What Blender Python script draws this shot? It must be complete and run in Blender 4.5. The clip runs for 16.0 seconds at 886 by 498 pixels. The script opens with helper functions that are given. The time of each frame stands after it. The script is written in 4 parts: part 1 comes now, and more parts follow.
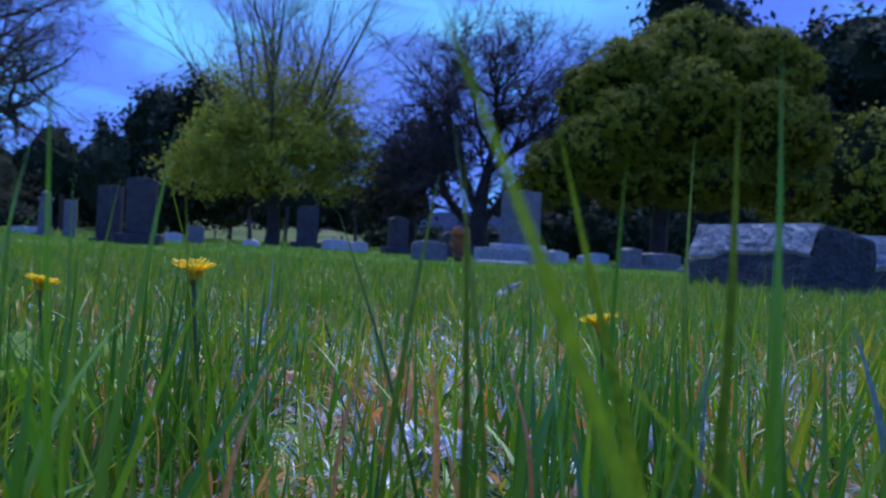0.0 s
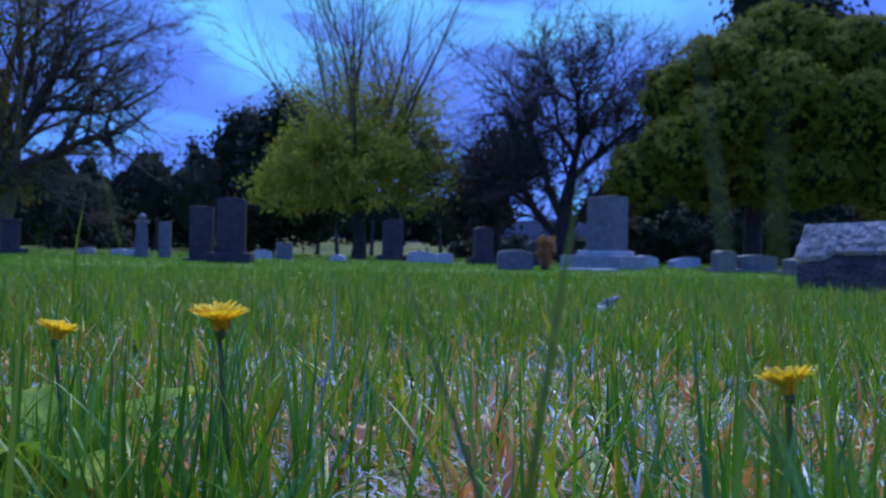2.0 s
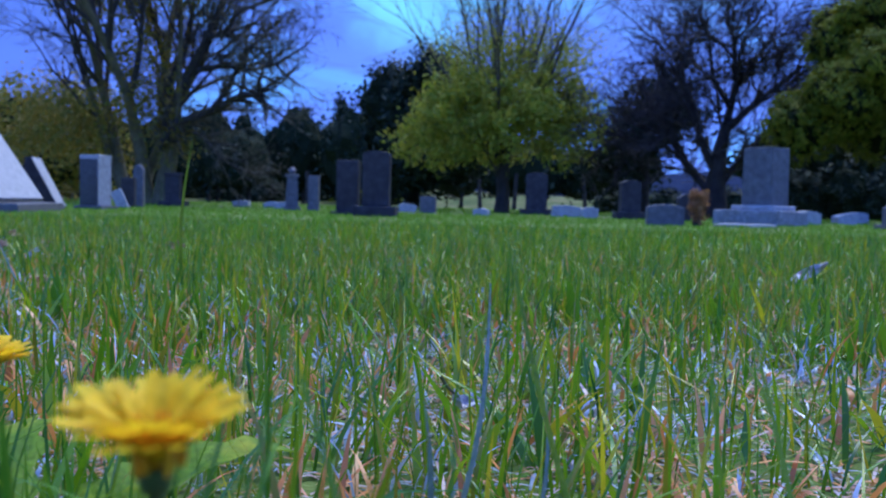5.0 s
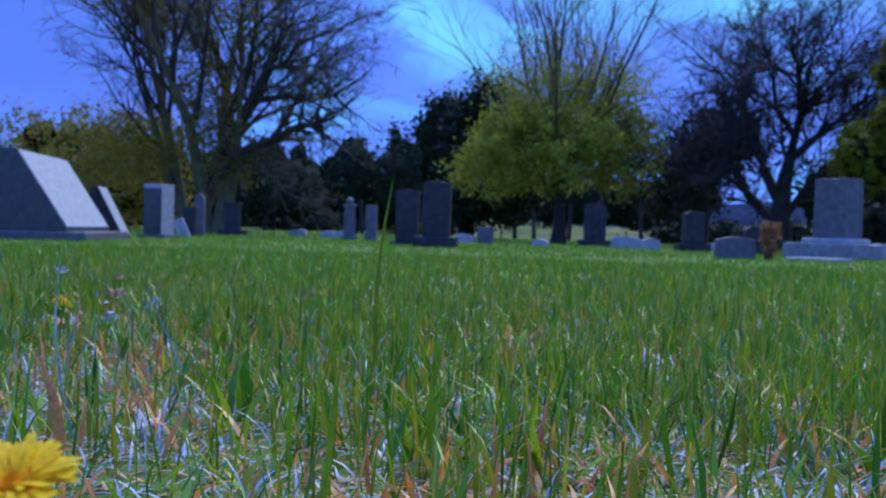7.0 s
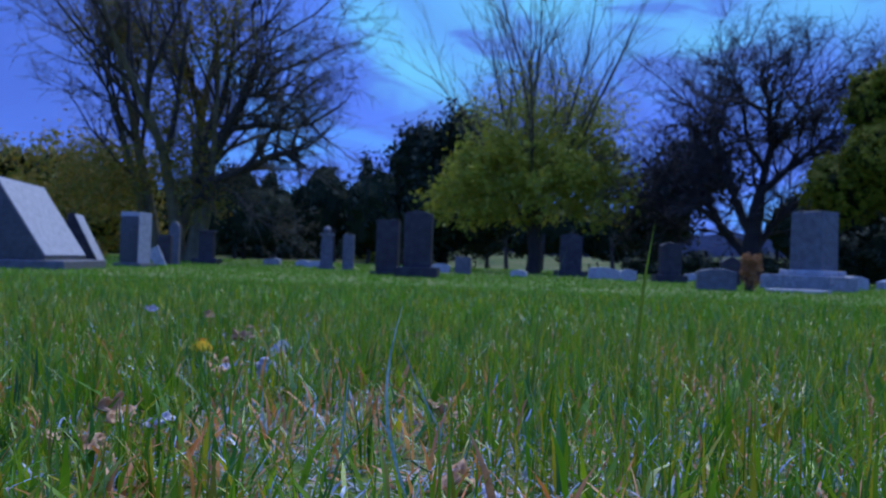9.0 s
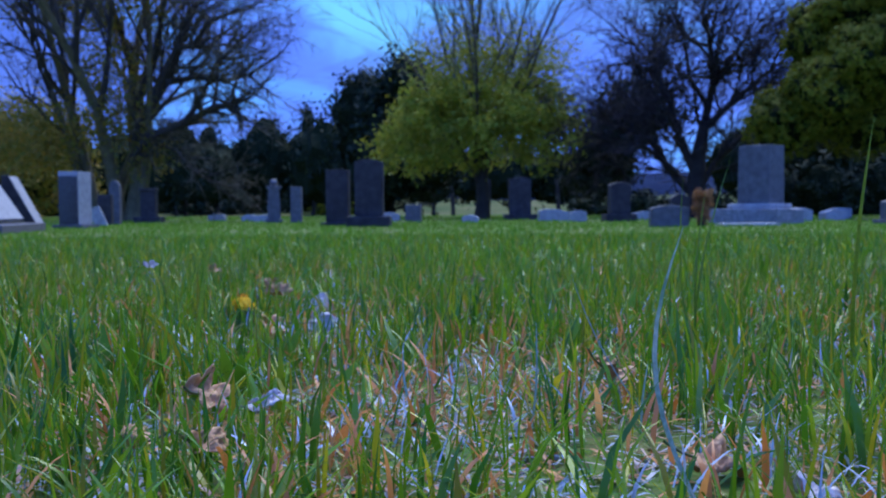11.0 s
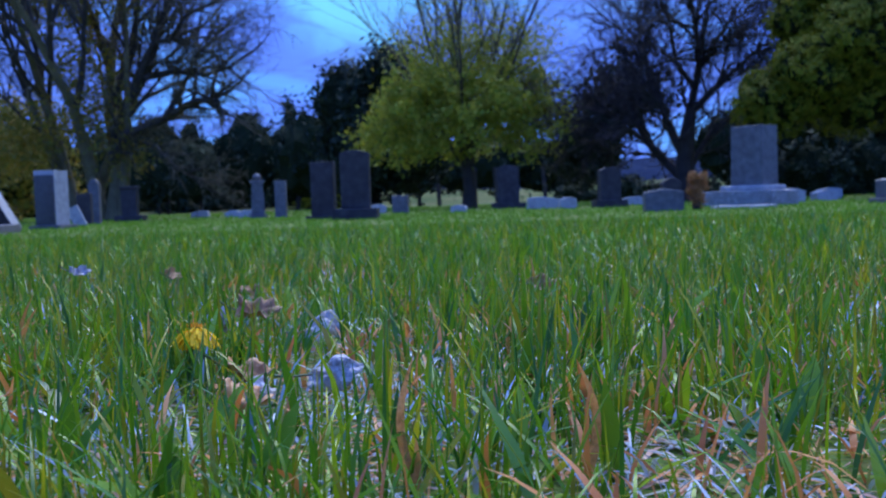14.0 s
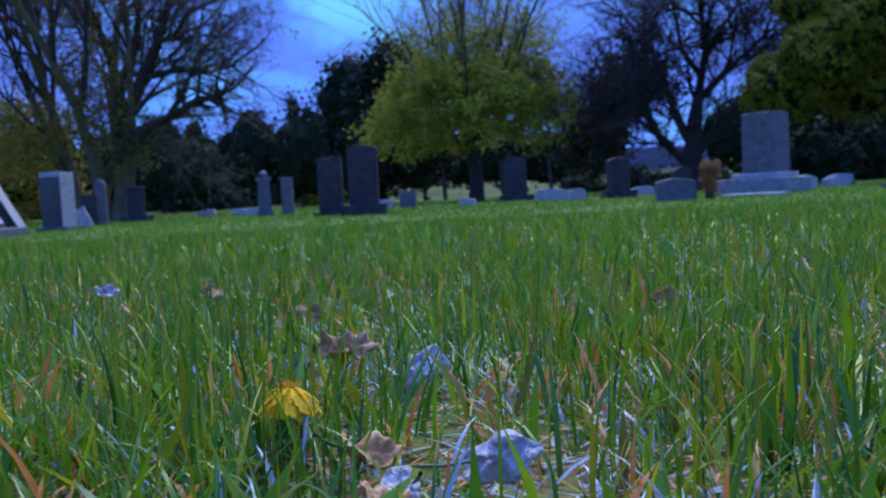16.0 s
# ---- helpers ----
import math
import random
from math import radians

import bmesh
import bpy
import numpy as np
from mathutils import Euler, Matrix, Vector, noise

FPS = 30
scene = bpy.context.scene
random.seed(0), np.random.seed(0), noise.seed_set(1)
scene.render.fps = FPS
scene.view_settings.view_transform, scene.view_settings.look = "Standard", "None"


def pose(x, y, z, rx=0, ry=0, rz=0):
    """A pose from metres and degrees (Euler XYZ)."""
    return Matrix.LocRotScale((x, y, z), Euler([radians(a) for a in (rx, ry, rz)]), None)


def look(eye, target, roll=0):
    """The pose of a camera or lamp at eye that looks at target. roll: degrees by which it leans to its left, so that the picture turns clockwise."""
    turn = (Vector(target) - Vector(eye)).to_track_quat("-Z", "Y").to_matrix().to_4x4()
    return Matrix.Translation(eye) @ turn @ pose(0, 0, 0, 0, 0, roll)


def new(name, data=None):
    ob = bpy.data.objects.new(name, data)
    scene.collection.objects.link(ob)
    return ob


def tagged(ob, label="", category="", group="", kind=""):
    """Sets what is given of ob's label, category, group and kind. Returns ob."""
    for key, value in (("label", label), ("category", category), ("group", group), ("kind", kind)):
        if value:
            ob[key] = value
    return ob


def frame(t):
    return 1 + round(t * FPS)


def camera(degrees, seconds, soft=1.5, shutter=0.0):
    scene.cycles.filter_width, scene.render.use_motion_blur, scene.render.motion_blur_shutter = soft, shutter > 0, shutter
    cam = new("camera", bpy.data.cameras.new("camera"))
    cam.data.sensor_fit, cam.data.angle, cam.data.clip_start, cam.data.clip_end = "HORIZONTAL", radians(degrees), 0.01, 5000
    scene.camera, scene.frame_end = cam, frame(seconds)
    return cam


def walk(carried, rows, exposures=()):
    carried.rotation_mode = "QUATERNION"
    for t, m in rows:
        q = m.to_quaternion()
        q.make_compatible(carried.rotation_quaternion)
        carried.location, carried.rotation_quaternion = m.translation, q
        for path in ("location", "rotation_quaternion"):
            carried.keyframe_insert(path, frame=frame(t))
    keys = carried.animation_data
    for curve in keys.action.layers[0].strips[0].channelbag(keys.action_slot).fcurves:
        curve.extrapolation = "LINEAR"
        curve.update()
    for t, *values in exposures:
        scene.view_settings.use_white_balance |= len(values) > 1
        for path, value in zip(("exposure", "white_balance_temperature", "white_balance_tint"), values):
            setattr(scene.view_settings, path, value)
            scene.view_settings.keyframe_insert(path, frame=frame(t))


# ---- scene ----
cam = camera(54.0, 16.0, soft=1.9)
cam.data.dof.use_dof, cam.data.dof.focus_distance, cam.data.dof.aperture_fstop = True, 0.42, 24.0


def aim(x, y, z, yaw, pitch, roll):
    """Camera pose from its place, heading, tilt and lean."""
    return pose(x, y, z, 90 + pitch, 0, yaw) @ pose(0, 0, 0, 0, 0, roll)


PATH = [
    (0.0, aim(0.005, -0.002, 0.110, -0.76, -0.18, 3.05)),
    (0.5, aim(0.004, 0.015, 0.111, -0.01, -0.22, 2.70)),
    (1.0, aim(0.002, 0.033, 0.112, 1.17, 0.02, 2.53)),
    (1.5, aim(0.000, 0.072, 0.111, 2.94, 0.21, 2.11)),
    (2.0, aim(-0.002, 0.106, 0.117, 4.87, 0.26, 1.19)),
    (2.5, aim(-0.004, 0.144, 0.119, 6.80, -0.07, 0.23)),
    (3.0, aim(-0.009, 0.176, 0.118, 8.28, -0.73, -0.16)),
    (3.5, aim(-0.018, 0.217, 0.116, 9.76, -1.65, 0.24)),
    (4.0, aim(-0.023, 0.245, 0.118, 11.17, -2.39, 0.82)),
    (4.5, aim(-0.028, 0.272, 0.118, 12.70, -3.01, 1.17)),
    (7.0, aim(-0.276, 0.458, 0.138, 17.54, -1.15, 1.73)),
    (7.5, aim(-0.357, 0.464, 0.143, 17.14, -0.07, 2.10)),
    (8.0, aim(-0.432, 0.465, 0.146, 16.78, 0.69, 2.36)),
    (8.5, aim(-0.470, 0.451, 0.146, 16.34, 1.10, 2.27)),
    (9.0, aim(-0.519, 0.436, 0.145, 15.51, 0.85, 2.02)),
    (9.5, aim(-0.589, 0.449, 0.139, 14.21, -0.04, 1.65)),
    (10.0, aim(-0.627, 0.463, 0.134, 13.21, -1.02, 0.95)),
    (12.5, aim(-0.769, 0.739, 0.118, 10.00, -3.52, -0.92)),
    (13.0, aim(-0.771, 0.778, 0.120, 9.30, -3.58, -0.74)),
    (13.5, aim(-0.793, 0.834, 0.115, 9.37, -3.36, -1.20)),
    (14.0, aim(-0.832, 0.895, 0.110, 10.94, -3.12, -1.85)),
    (14.5, aim(-0.869, 0.912, 0.112, 13.17, -3.01, -2.88)),
    (15.0, aim(-0.910, 0.942, 0.114, 14.14, -3.14, -3.51)),
    (15.5, aim(-0.932, 0.978, 0.120, 13.21, -3.36, -3.65)),
    (16.0, aim(-0.934, 1.021, 0.119, 11.32, -3.52, -3.01)),
]
walk(cam, PATH, [(0.0, 0.18, 5300, 9), (2.0, 0.16, 5300, 9), (3.5, 0.36, 5300, 9), (4.7, 0.45, 5300, 9), (7.0, 0.27, 5300, 9), (9.0, -0.08, 5300, 9), (10.2, 0.1, 5300, 9), (12.5, 0.4, 5300, 9), (16.0, 0.17, 5300, 9)])

# ---- sky and light: heavy violet-blue cloud with a cyan break, a weak veiled sun ----
SUN_ELEV, SUN_AZ = 60.0, 8.0      # azimuth counted from ahead (+y) to the right (+x)
world = bpy.data.worlds.new("sky")
scene.world = world
world.use_nodes = True
wn, wl = world.node_tree.nodes, world.node_tree.links
wn.clear()
w_out = wn.new("ShaderNodeOutputWorld")
w_bg = wn.new("ShaderNodeBackground")
w_sky = wn.new("ShaderNodeTexSky")
w_sky.sky_type, w_sky.sun_disc = "NISHITA", False
w_sky.sun_elevation, w_sky.sun_rotation = radians(SUN_ELEV), radians(SUN_AZ)
w_tc = wn.new("ShaderNodeTexCoord")
w_map = wn.new("ShaderNodeMapping")
w_map.inputs["Scale"].default_value = (1.0, 1.0, 2.2)
w_map.inputs["Rotation"].default_value = (0.25, 0.5, 0.0)
w_n1 = wn.new("ShaderNodeTexNoise")
w_n1.inputs["Scale"].default_value, w_n1.inputs["Detail"].default_value, w_n1.inputs["Distortion"].default_value = 4.2, 7.0, 0.7
w_ramp = wn.new("ShaderNodeValToRGB")
w_ramp.color_ramp.elements[0].position, w_ramp.color_ramp.elements[0].color = 0.40, (0.10, 0.165, 0.66, 1)
w_ramp.color_ramp.elements[1].position, w_ramp.color_ramp.elements[1].color = 0.62, (0.15, 0.37, 0.88, 1)
mid_el = w_ramp.color_ramp.elements.new(0.52)
mid_el.color = (0.12, 0.215, 0.78, 1)
w_mix = wn.new("ShaderNodeMix")
w_mix.data_type, w_mix.blend_type = "RGBA", "ADD"
w_mix.inputs[0].default_value = 0.005
wl.new(w_tc.outputs["Generated"], w_map.inputs["Vector"])
wl.new(w_map.outputs["Vector"], w_n1.inputs["Vector"])
wl.new(w_n1.outputs["Fac"], w_ramp.inputs["Fac"])
# the break in the cloud: a ragged cyan gap ahead, below the veiled sun
w_norm = wn.new("ShaderNodeVectorMath")
w_norm.operation = "NORMALIZE"
wl.new(w_tc.outputs["Generated"], w_norm.inputs[0])
w_n2 = wn.new("ShaderNodeTexNoise")
w_n2.inputs["Scale"].default_value, w_n2.inputs["Detail"].default_value = 9.0, 5.0
wl.new(w_norm.outputs[0], w_n2.inputs["Vector"])
last = w_ramp.outputs["Color"]


def sky_math(op, a, b=None, c=None):
    """One arithmetic node of the sky; each term is a number or a socket."""
    nd = wn.new("ShaderNodeMath")
    nd.operation = op
    for k, term in enumerate((a, b, c)):
        if term is None:
            continue
        if isinstance(term, (int, float)):
            nd.inputs[k].default_value = term
        else:
            wl.new(term, nd.inputs[k])
    return nd.outputs[0]


w_dir = wn.new("ShaderNodeSeparateXYZ")
wl.new(w_norm.outputs[0], w_dir.inputs[0])
w_shift = wn.new("ShaderNodeSeparateColor")
wl.new(w_n2.outputs["Color"], w_shift.inputs[0])
azim = sky_math("MULTIPLY_ADD", sky_math("ARCTAN2", w_dir.outputs[0], w_dir.outputs[1]), 57.3, sky_math("MULTIPLY_ADD", w_shift.outputs[0], 9.0, -4.5))
elev = sky_math("MULTIPLY_ADD", sky_math("ARCSINE", w_dir.outputs[2]), 57.3, sky_math("MULTIPLY_ADD", w_shift.outputs[1], 6.0, -3.0))
GAP, THICK = (0.21, 0.56, 0.80, 1), (0.085, 0.15, 0.56, 1)
# each gap or thick cloud: azimuth, elevation, lean, half-length, half-width (degrees), strength, colour
for ga, ge, lean, along, across, power, tone in ((-40.0, 14.0, 0, 11.0, 9.0, 0.8, THICK), (-18.6, 13.2, -54, 6.5, 1.4, 1.0, GAP), (-10.0, 16.5, -4, 9.0, 3.2, 0.95, GAP), (-14.5, 13.0, 20, 3.0, 1.5, 0.6, GAP), (1.0, 14.5, 10, 3.6, 1.8, 0.75, GAP), (8.5, 16.5, -10, 5.0, 2.4, 0.8, GAP)):
    co, si = math.cos(radians(lean)), math.sin(radians(lean))
    da, de = sky_math("SUBTRACT", azim, ga), sky_math("SUBTRACT", elev, ge)
    p = sky_math("ADD", sky_math("MULTIPLY", da, co / along), sky_math("MULTIPLY", de, si / along))
    q = sky_math("ADD", sky_math("MULTIPLY", da, -si / across), sky_math("MULTIPLY", de, co / across))
    far = sky_math("ADD", sky_math("MULTIPLY", p, p), sky_math("MULTIPLY", q, q))
    mixc = wn.new("ShaderNodeMix")
    mixc.data_type = "RGBA"
    mixc.inputs[7].default_value = tone
    wl.new(sky_math("MULTIPLY", sky_math("EXPONENT", sky_math("MULTIPLY", far, -0.8)), power), mixc.inputs[0])
    wl.new(last, mixc.inputs[6])
    last = mixc.outputs[2]
# dark violet drifts of cloud that cross the gap
w_drift = wn.new("ShaderNodeTexNoise")
w_drift.inputs["Scale"].default_value, w_drift.inputs["Detail"].default_value, w_drift.inputs["Distortion"].default_value = 7.5, 6.0, 1.2
w_dmap = wn.new("ShaderNodeMapping")
w_dmap.inputs["Scale"].default_value = (1.0, 1.0, 2.6)
w_dmap.inputs["Rotation"].default_value = (0.0, 0.35, 0.0)
w_dmap.inputs["Location"].default_value = (3.7, 1.2, 0.4)
wl.new(w_norm.outputs[0], w_dmap.inputs["Vector"])
wl.new(w_dmap.outputs["Vector"], w_drift.inputs["Vector"])
w_cut = wn.new("ShaderNodeMapRange")
w_cut.interpolation_type = "SMOOTHSTEP"
w_cut.inputs[1].default_value, w_cut.inputs[2].default_value, w_cut.inputs[4].default_value = 0.50, 0.66, 0.75
wl.new(w_drift.outputs["Fac"], w_cut.inputs[0])
w_over = wn.new("ShaderNodeMix")
w_over.data_type = "RGBA"
w_over.inputs[7].default_value = (0.105, 0.17, 0.60, 1)
wl.new(w_cut.outputs[0], w_over.inputs[0])
wl.new(last, w_over.inputs[6])
last = w_over.outputs[2]
wl.new(last, w_mix.inputs[6])
wl.new(w_sky.outputs["Color"], w_mix.inputs[7])
wl.new(w_mix.outputs[2], w_bg.inputs["Color"])
# an overcast sky is brightest overhead
w_sep = wn.new("ShaderNodeSeparateXYZ")
wl.new(w_norm.outputs[0], w_sep.inputs[0])
w_zen = wn.new("ShaderNodeMapRange")
w_zen.inputs[1].default_value, w_zen.inputs[2].default_value, w_zen.inputs[3].default_value, w_zen.inputs[4].default_value = 0.36, 1.0, 1.05, 2.1
wl.new(w_sep.outputs[2], w_zen.inputs[0])
wl.new(w_zen.outputs[0], w_bg.inputs["Strength"])
wl.new(w_bg.outputs["Background"], w_out.inputs["Surface"])

sun_data = bpy.data.lights.new("sun", "SUN")
sun_data.energy, sun_data.angle, sun_data.color = 3.0, radians(45), (1.0, 0.94, 0.78)
sun = new("sun", sun_data)
az = radians(SUN_AZ)
sun_to = Vector((math.sin(az) * math.cos(radians(SUN_ELEV)), math.cos(az) * math.cos(radians(SUN_ELEV)), math.sin(radians(SUN_ELEV))))
sun.matrix_world = look(sun_to * 50, (0, 0, 0))


# ---- materials ----
def surface(name, cols, scale=6.0, rough=0.7, bump=0.15, fine=60.0, spec=0.5, island=False, translucent=0.0, detail=6.0, metal=0.0, obj_random=0.0):
    """A two-scale procedural surface; island: colour differs from piece to piece of one mesh."""
    m = bpy.data.materials.new(name)
    m.use_nodes = True
    n, l = m.node_tree.nodes, m.node_tree.links
    b = n["Principled BSDF"]
    tc = n.new("ShaderNodeTexCoord")
    big = n.new("ShaderNodeTexNoise")
    big.inputs["Scale"].default_value, big.inputs["Detail"].default_value = scale, detail
    small = n.new("ShaderNodeTexNoise")
    small.inputs["Scale"].default_value, small.inputs["Detail"].default_value = fine, 3.0
    l.new(tc.outputs["Object"], big.inputs["Vector"])
    l.new(tc.outputs["Object"], small.inputs["Vector"])
    ramp = n.new("ShaderNodeValToRGB")
    els = ramp.color_ramp.elements
    lo, hi = (0.0, 1.0) if island else (0.28, 0.72)
    els[0].position, els[0].color = lo, (*cols[0], 1)
    els[1].position, els[1].color = hi, (*cols[-1], 1)
    for i, c in enumerate(cols[1:-1]):
        e = els.new(lo + (hi - lo) * (i + 1) / (len(cols) - 1))
        e.color = (*c, 1)
    if island:
        geo = n.new("ShaderNodeNewGeometry")
        l.new(geo.outputs["Random Per Island"], ramp.inputs["Fac"])
    else:
        addn = n.new("ShaderNodeMath")
        addn.operation = "MULTIPLY_ADD"
        addn.inputs[1].default_value = 0.3
        l.new(small.outputs["Fac"], addn.inputs[0])
        sub = n.new("ShaderNodeMath")
        sub.operation = "SUBTRACT"
        sub.inputs[1].default_value = 0.15
        l.new(big.outputs["Fac"], sub.inputs[0])
        l.new(sub.outputs[0], addn.inputs[2])
        l.new(addn.outputs[0], ramp.inputs["Fac"])
    shade = n.new("ShaderNodeMix")
    shade.data_type, shade.blend_type = "RGBA", "MULTIPLY"
    shade.inputs[0].default_value = 0.5
    v = n.new("ShaderNodeMapRange")
    v.inputs[1].default_value, v.inputs[2].default_value, v.inputs[3].default_value, v.inputs[4].default_value = 0.3, 0.7, 0.55, 1.3
    l.new(small.outputs["Fac"] if not island else big.outputs["Fac"], v.inputs[0])
    comb = n.new("ShaderNodeCombineColor")
    for k in range(3):
        l.new(v.outputs[0], comb.inputs[k])
    l.new(ramp.outputs["Color"], shade.inputs[6])
    l.new(comb.outputs[0], shade.inputs[7])
    col = shade.outputs[2]
    if obj_random:
        oi = n.new("ShaderNodeObjectInfo")
        hs = n.new("ShaderNodeHueSaturation")
        mr = n.new("ShaderNodeMapRange")
        mr.inputs[3].default_value, mr.inputs[4].default_value = 1 - obj_random, 1 + obj_random
        l.new(oi.outputs["Random"], mr.inputs[0])
        l.new(mr.outputs[0], hs.inputs["Value"])
        l.new(col, hs.inputs["Color"])
        col = hs.outputs["Color"]
    l.new(col, b.inputs["Base Color"])
    b.inputs["Roughness"].default_value = rough
    b.inputs["Specular IOR Level"].default_value = spec
    b.inputs["Metallic"].default_value = metal
    if bump:
        bp = n.new("ShaderNodeBump")
        bp.inputs["Strength"].default_value, bp.inputs["Distance"].default_value = bump, 1.0 / fine
        l.new(small.outputs["Fac"], bp.inputs["Height"])
        l.new(bp.outputs["Normal"], b.inputs["Normal"])
    if translucent:
        tr = n.new("ShaderNodeBsdfTranslucent")
        mx = n.new("ShaderNodeMixShader")
        mx.inputs[0].default_value = translucent
        l.new(col, tr.inputs["Color"])
        l.new(b.outputs[0], mx.inputs[1])
        l.new(tr.outputs[0], mx.inputs[2])
        l.new(mx.outputs[0], n["Material Output"].inputs["Surface"])
    return m


M_GRASS = surface("grass_green", [(0.025, 0.09, 0.006), (0.15, 0.30, 0.006), (0.035, 0.12, 0.012), (0.29, 0.42, 0.008), (0.055, 0.18, 0.008), (0.20, 0.35, 0.006), (0.20, 0.19, 0.012), (0.50, 0.48, 0.012)], 40, 0.27, 0, 200, 0.5, island=True, translucent=0.38)
M_GRASS_DEEP = surface("grass_deep", [(0.04, 0.12, 0.010), (0.11, 0.25, 0.010), (0.05, 0.15, 0.016), (0.20, 0.34, 0.010), (0.07, 0.20, 0.012), (0.36, 0.42, 0.012)], 40, 0.30, 0, 200, 0.5, island=True, translucent=0.35)
M_BLADE = surface("tall_blade", [(0.07, 0.14, 0.010), (0.13, 0.21, 0.010), (0.20, 0.27, 0.012)], 30, 0.35, 0.1, 500, 0.4, translucent=0.4, obj_random=0.5)
M_GRASS_FAR = surface("grass_far", [(0.10, 0.23, 0.009), (0.15, 0.30, 0.010), (0.21, 0.35, 0.015)], 1.2, 0.6, 0, 60, 0.25, island=True, translucent=0.25)
M_STRAW = surface("dead_straw", [(0.70, 0.24, 0.04), (0.44, 0.45, 0.50), (0.74, 0.34, 0.09), (0.46, 0.18, 0.05), (0.52, 0.53, 0.58), (0.36, 0.40, 0.44)], 60, 0.36, 0, 200, 0.45, island=True, translucent=0.2)
M_ORANGE = surface("orange_straw", [(0.62, 0.20, 0.04), (0.76, 0.34, 0.09), (0.50, 0.17, 0.05), (0.80, 0.42, 0.14)], 60, 0.4, 0, 200, 0.5, island=True, translucent=0.3)
M_LAWN = surface("lawn_ground", [(0.32, 0.18, 0.07), (0.17, 0.16, 0.04), (0.09, 0.155, 0.018), (0.14, 0.165, 0.03), (0.40, 0.28, 0.17)], 4.0, 0.85, 0.7, 120, 0.25, detail=9.0)
M_BANK = surface("dry_bank", [(0.045, 0.075, 0.014), (0.09, 0.105, 0.024), (0.17, 0.15, 0.06)], 0.25, 0.9, 0, 3.0, 0.1)
M_PETAL = surface("petal_yellow", [(0.86, 0.50, 0.004), (0.92, 0.66, 0.008), (0.90, 0.58, 0.006)], 80, 0.55, 0.2, 500, 0.2, translucent=0.45, obj_random=0.14)
M_FLORET = surface("floret_orange", [(0.85, 0.33, 0.01), (0.9, 0.52, 0.015)], 300, 0.6, 0.3, 900, 0.3)
M_STEM = surface("stem_brown_green", [(0.09, 0.07, 0.025), (0.07, 0.13, 0.03)], 90, 0.5, 0.1, 400)
M_ROSETTE = surface("rosette_leaf", [(0.10, 0.20, 0.010), (0.20, 0.32, 0.012), (0.38, 0.38, 0.015)], 40, 0.6, 0.3, 260, 0.25, translucent=0.45)
# bleached grass, tinted blue to paint in glints of the sky
M_BLEACH_GLINT = surface("bleached_grass", [(0.34, 0.42, 0.50), (0.52, 0.56, 0.66), (0.26, 0.36, 0.40)], 60, 0.26, 0, 200, 0.6, island=True, translucent=0.2)
# blades whose reflected sky is painted as a blue-green colour
M_SKYSHEEN_BLADE = surface("sky_sheen_blade", [(0.10, 0.20, 0.16), (0.20, 0.30, 0.26), (0.30, 0.36, 0.34)], 30, 0.28, 0.15, 400, 0.8, translucent=0.25, obj_random=0.4)
M_DRYBLADE = surface("dry_blade", [(0.42, 0.14, 0.03), (0.70, 0.32, 0.09), (0.55, 0.30, 0.12)], 90, 0.5, 0.4, 500, 0.4, translucent=0.3, obj_random=0.35)
M_DRYLEAF = surface("dry_leaf", [(0.42, 0.20, 0.07), (0.58, 0.33, 0.15), (0.34, 0.13, 0.05)], 40, 0.5, 0.5, 300, 0.5, translucent=0.15, obj_random=0.25)
M_PALELEAF = surface("pale_leaf", [(0.26, 0.22, 0.23), (0.50, 0.46, 0.48), (0.62, 0.58, 0.60), (0.28, 0.19, 0.15)], 70, 0.38, 1.0, 340, 0.7, translucent=0.15, obj_random=0.2)
M_BARK = surface("bark", [(0.018, 0.014, 0.014), (0.04, 0.032, 0.028), (0.06, 0.05, 0.042)], 3, 0.9, 0.9, 24)
M_BARK_LIGHT = surface("bark_olive", [(0.10, 0.09, 0.04), (0.20, 0.17, 0.08)], 3, 0.9, 0.8, 24)
M_BARK_GREY = surface("bark_grey", [(0.035, 0.03, 0.026), (0.07, 0.06, 0.046)], 3, 0.9, 0.6, 24)
M_TWIG_OLIVE = surface("twig_olive", [(0.07, 0.062, 0.036), (0.13, 0.115, 0.06)], 2, 0.85, 0, 20)
M_TWIG = surface("twig", [(0.03, 0.024, 0.028), (0.06, 0.048, 0.045)], 2, 0.85, 0, 20)
M_LEAF_YG = surface("leaf_yellow_green", [(0.18, 0.25, 0.025), (0.31, 0.37, 0.034), (0.46, 0.43, 0.04), (0.38, 0.35, 0.035), (0.24, 0.31, 0.03)], 0.8, 0.6, 0, 20, 0.3, island=True, translucent=0.35)
M_LEAF_OLIVE = surface("leaf_olive", [(0.12, 0.135, 0.015), (0.21, 0.205, 0.022), (0.36, 0.23, 0.022), (0.155, 0.18, 0.018)], 0.7, 0.65, 0, 20, 0.3, island=True, translucent=0.25)
M_LEAF_CYPRESS = surface("leaf_cypress", [(0.10, 0.14, 0.007), (0.15, 0.185, 0.009), (0.27, 0.235, 0.014), (0.13, 0.165, 0.009)], 0.6, 0.7, 0, 20, 0.2, island=True, translucent=0.3)
# near-black core colours stand in for the shade deep inside crowns
M_CORE_SHADE_OLIVE = surface("crown_shade_olive", [(0.012, 0.018, 0.005), (0.022, 0.028, 0.007)], 2, 0.9, 0.5, 9, 0.1)
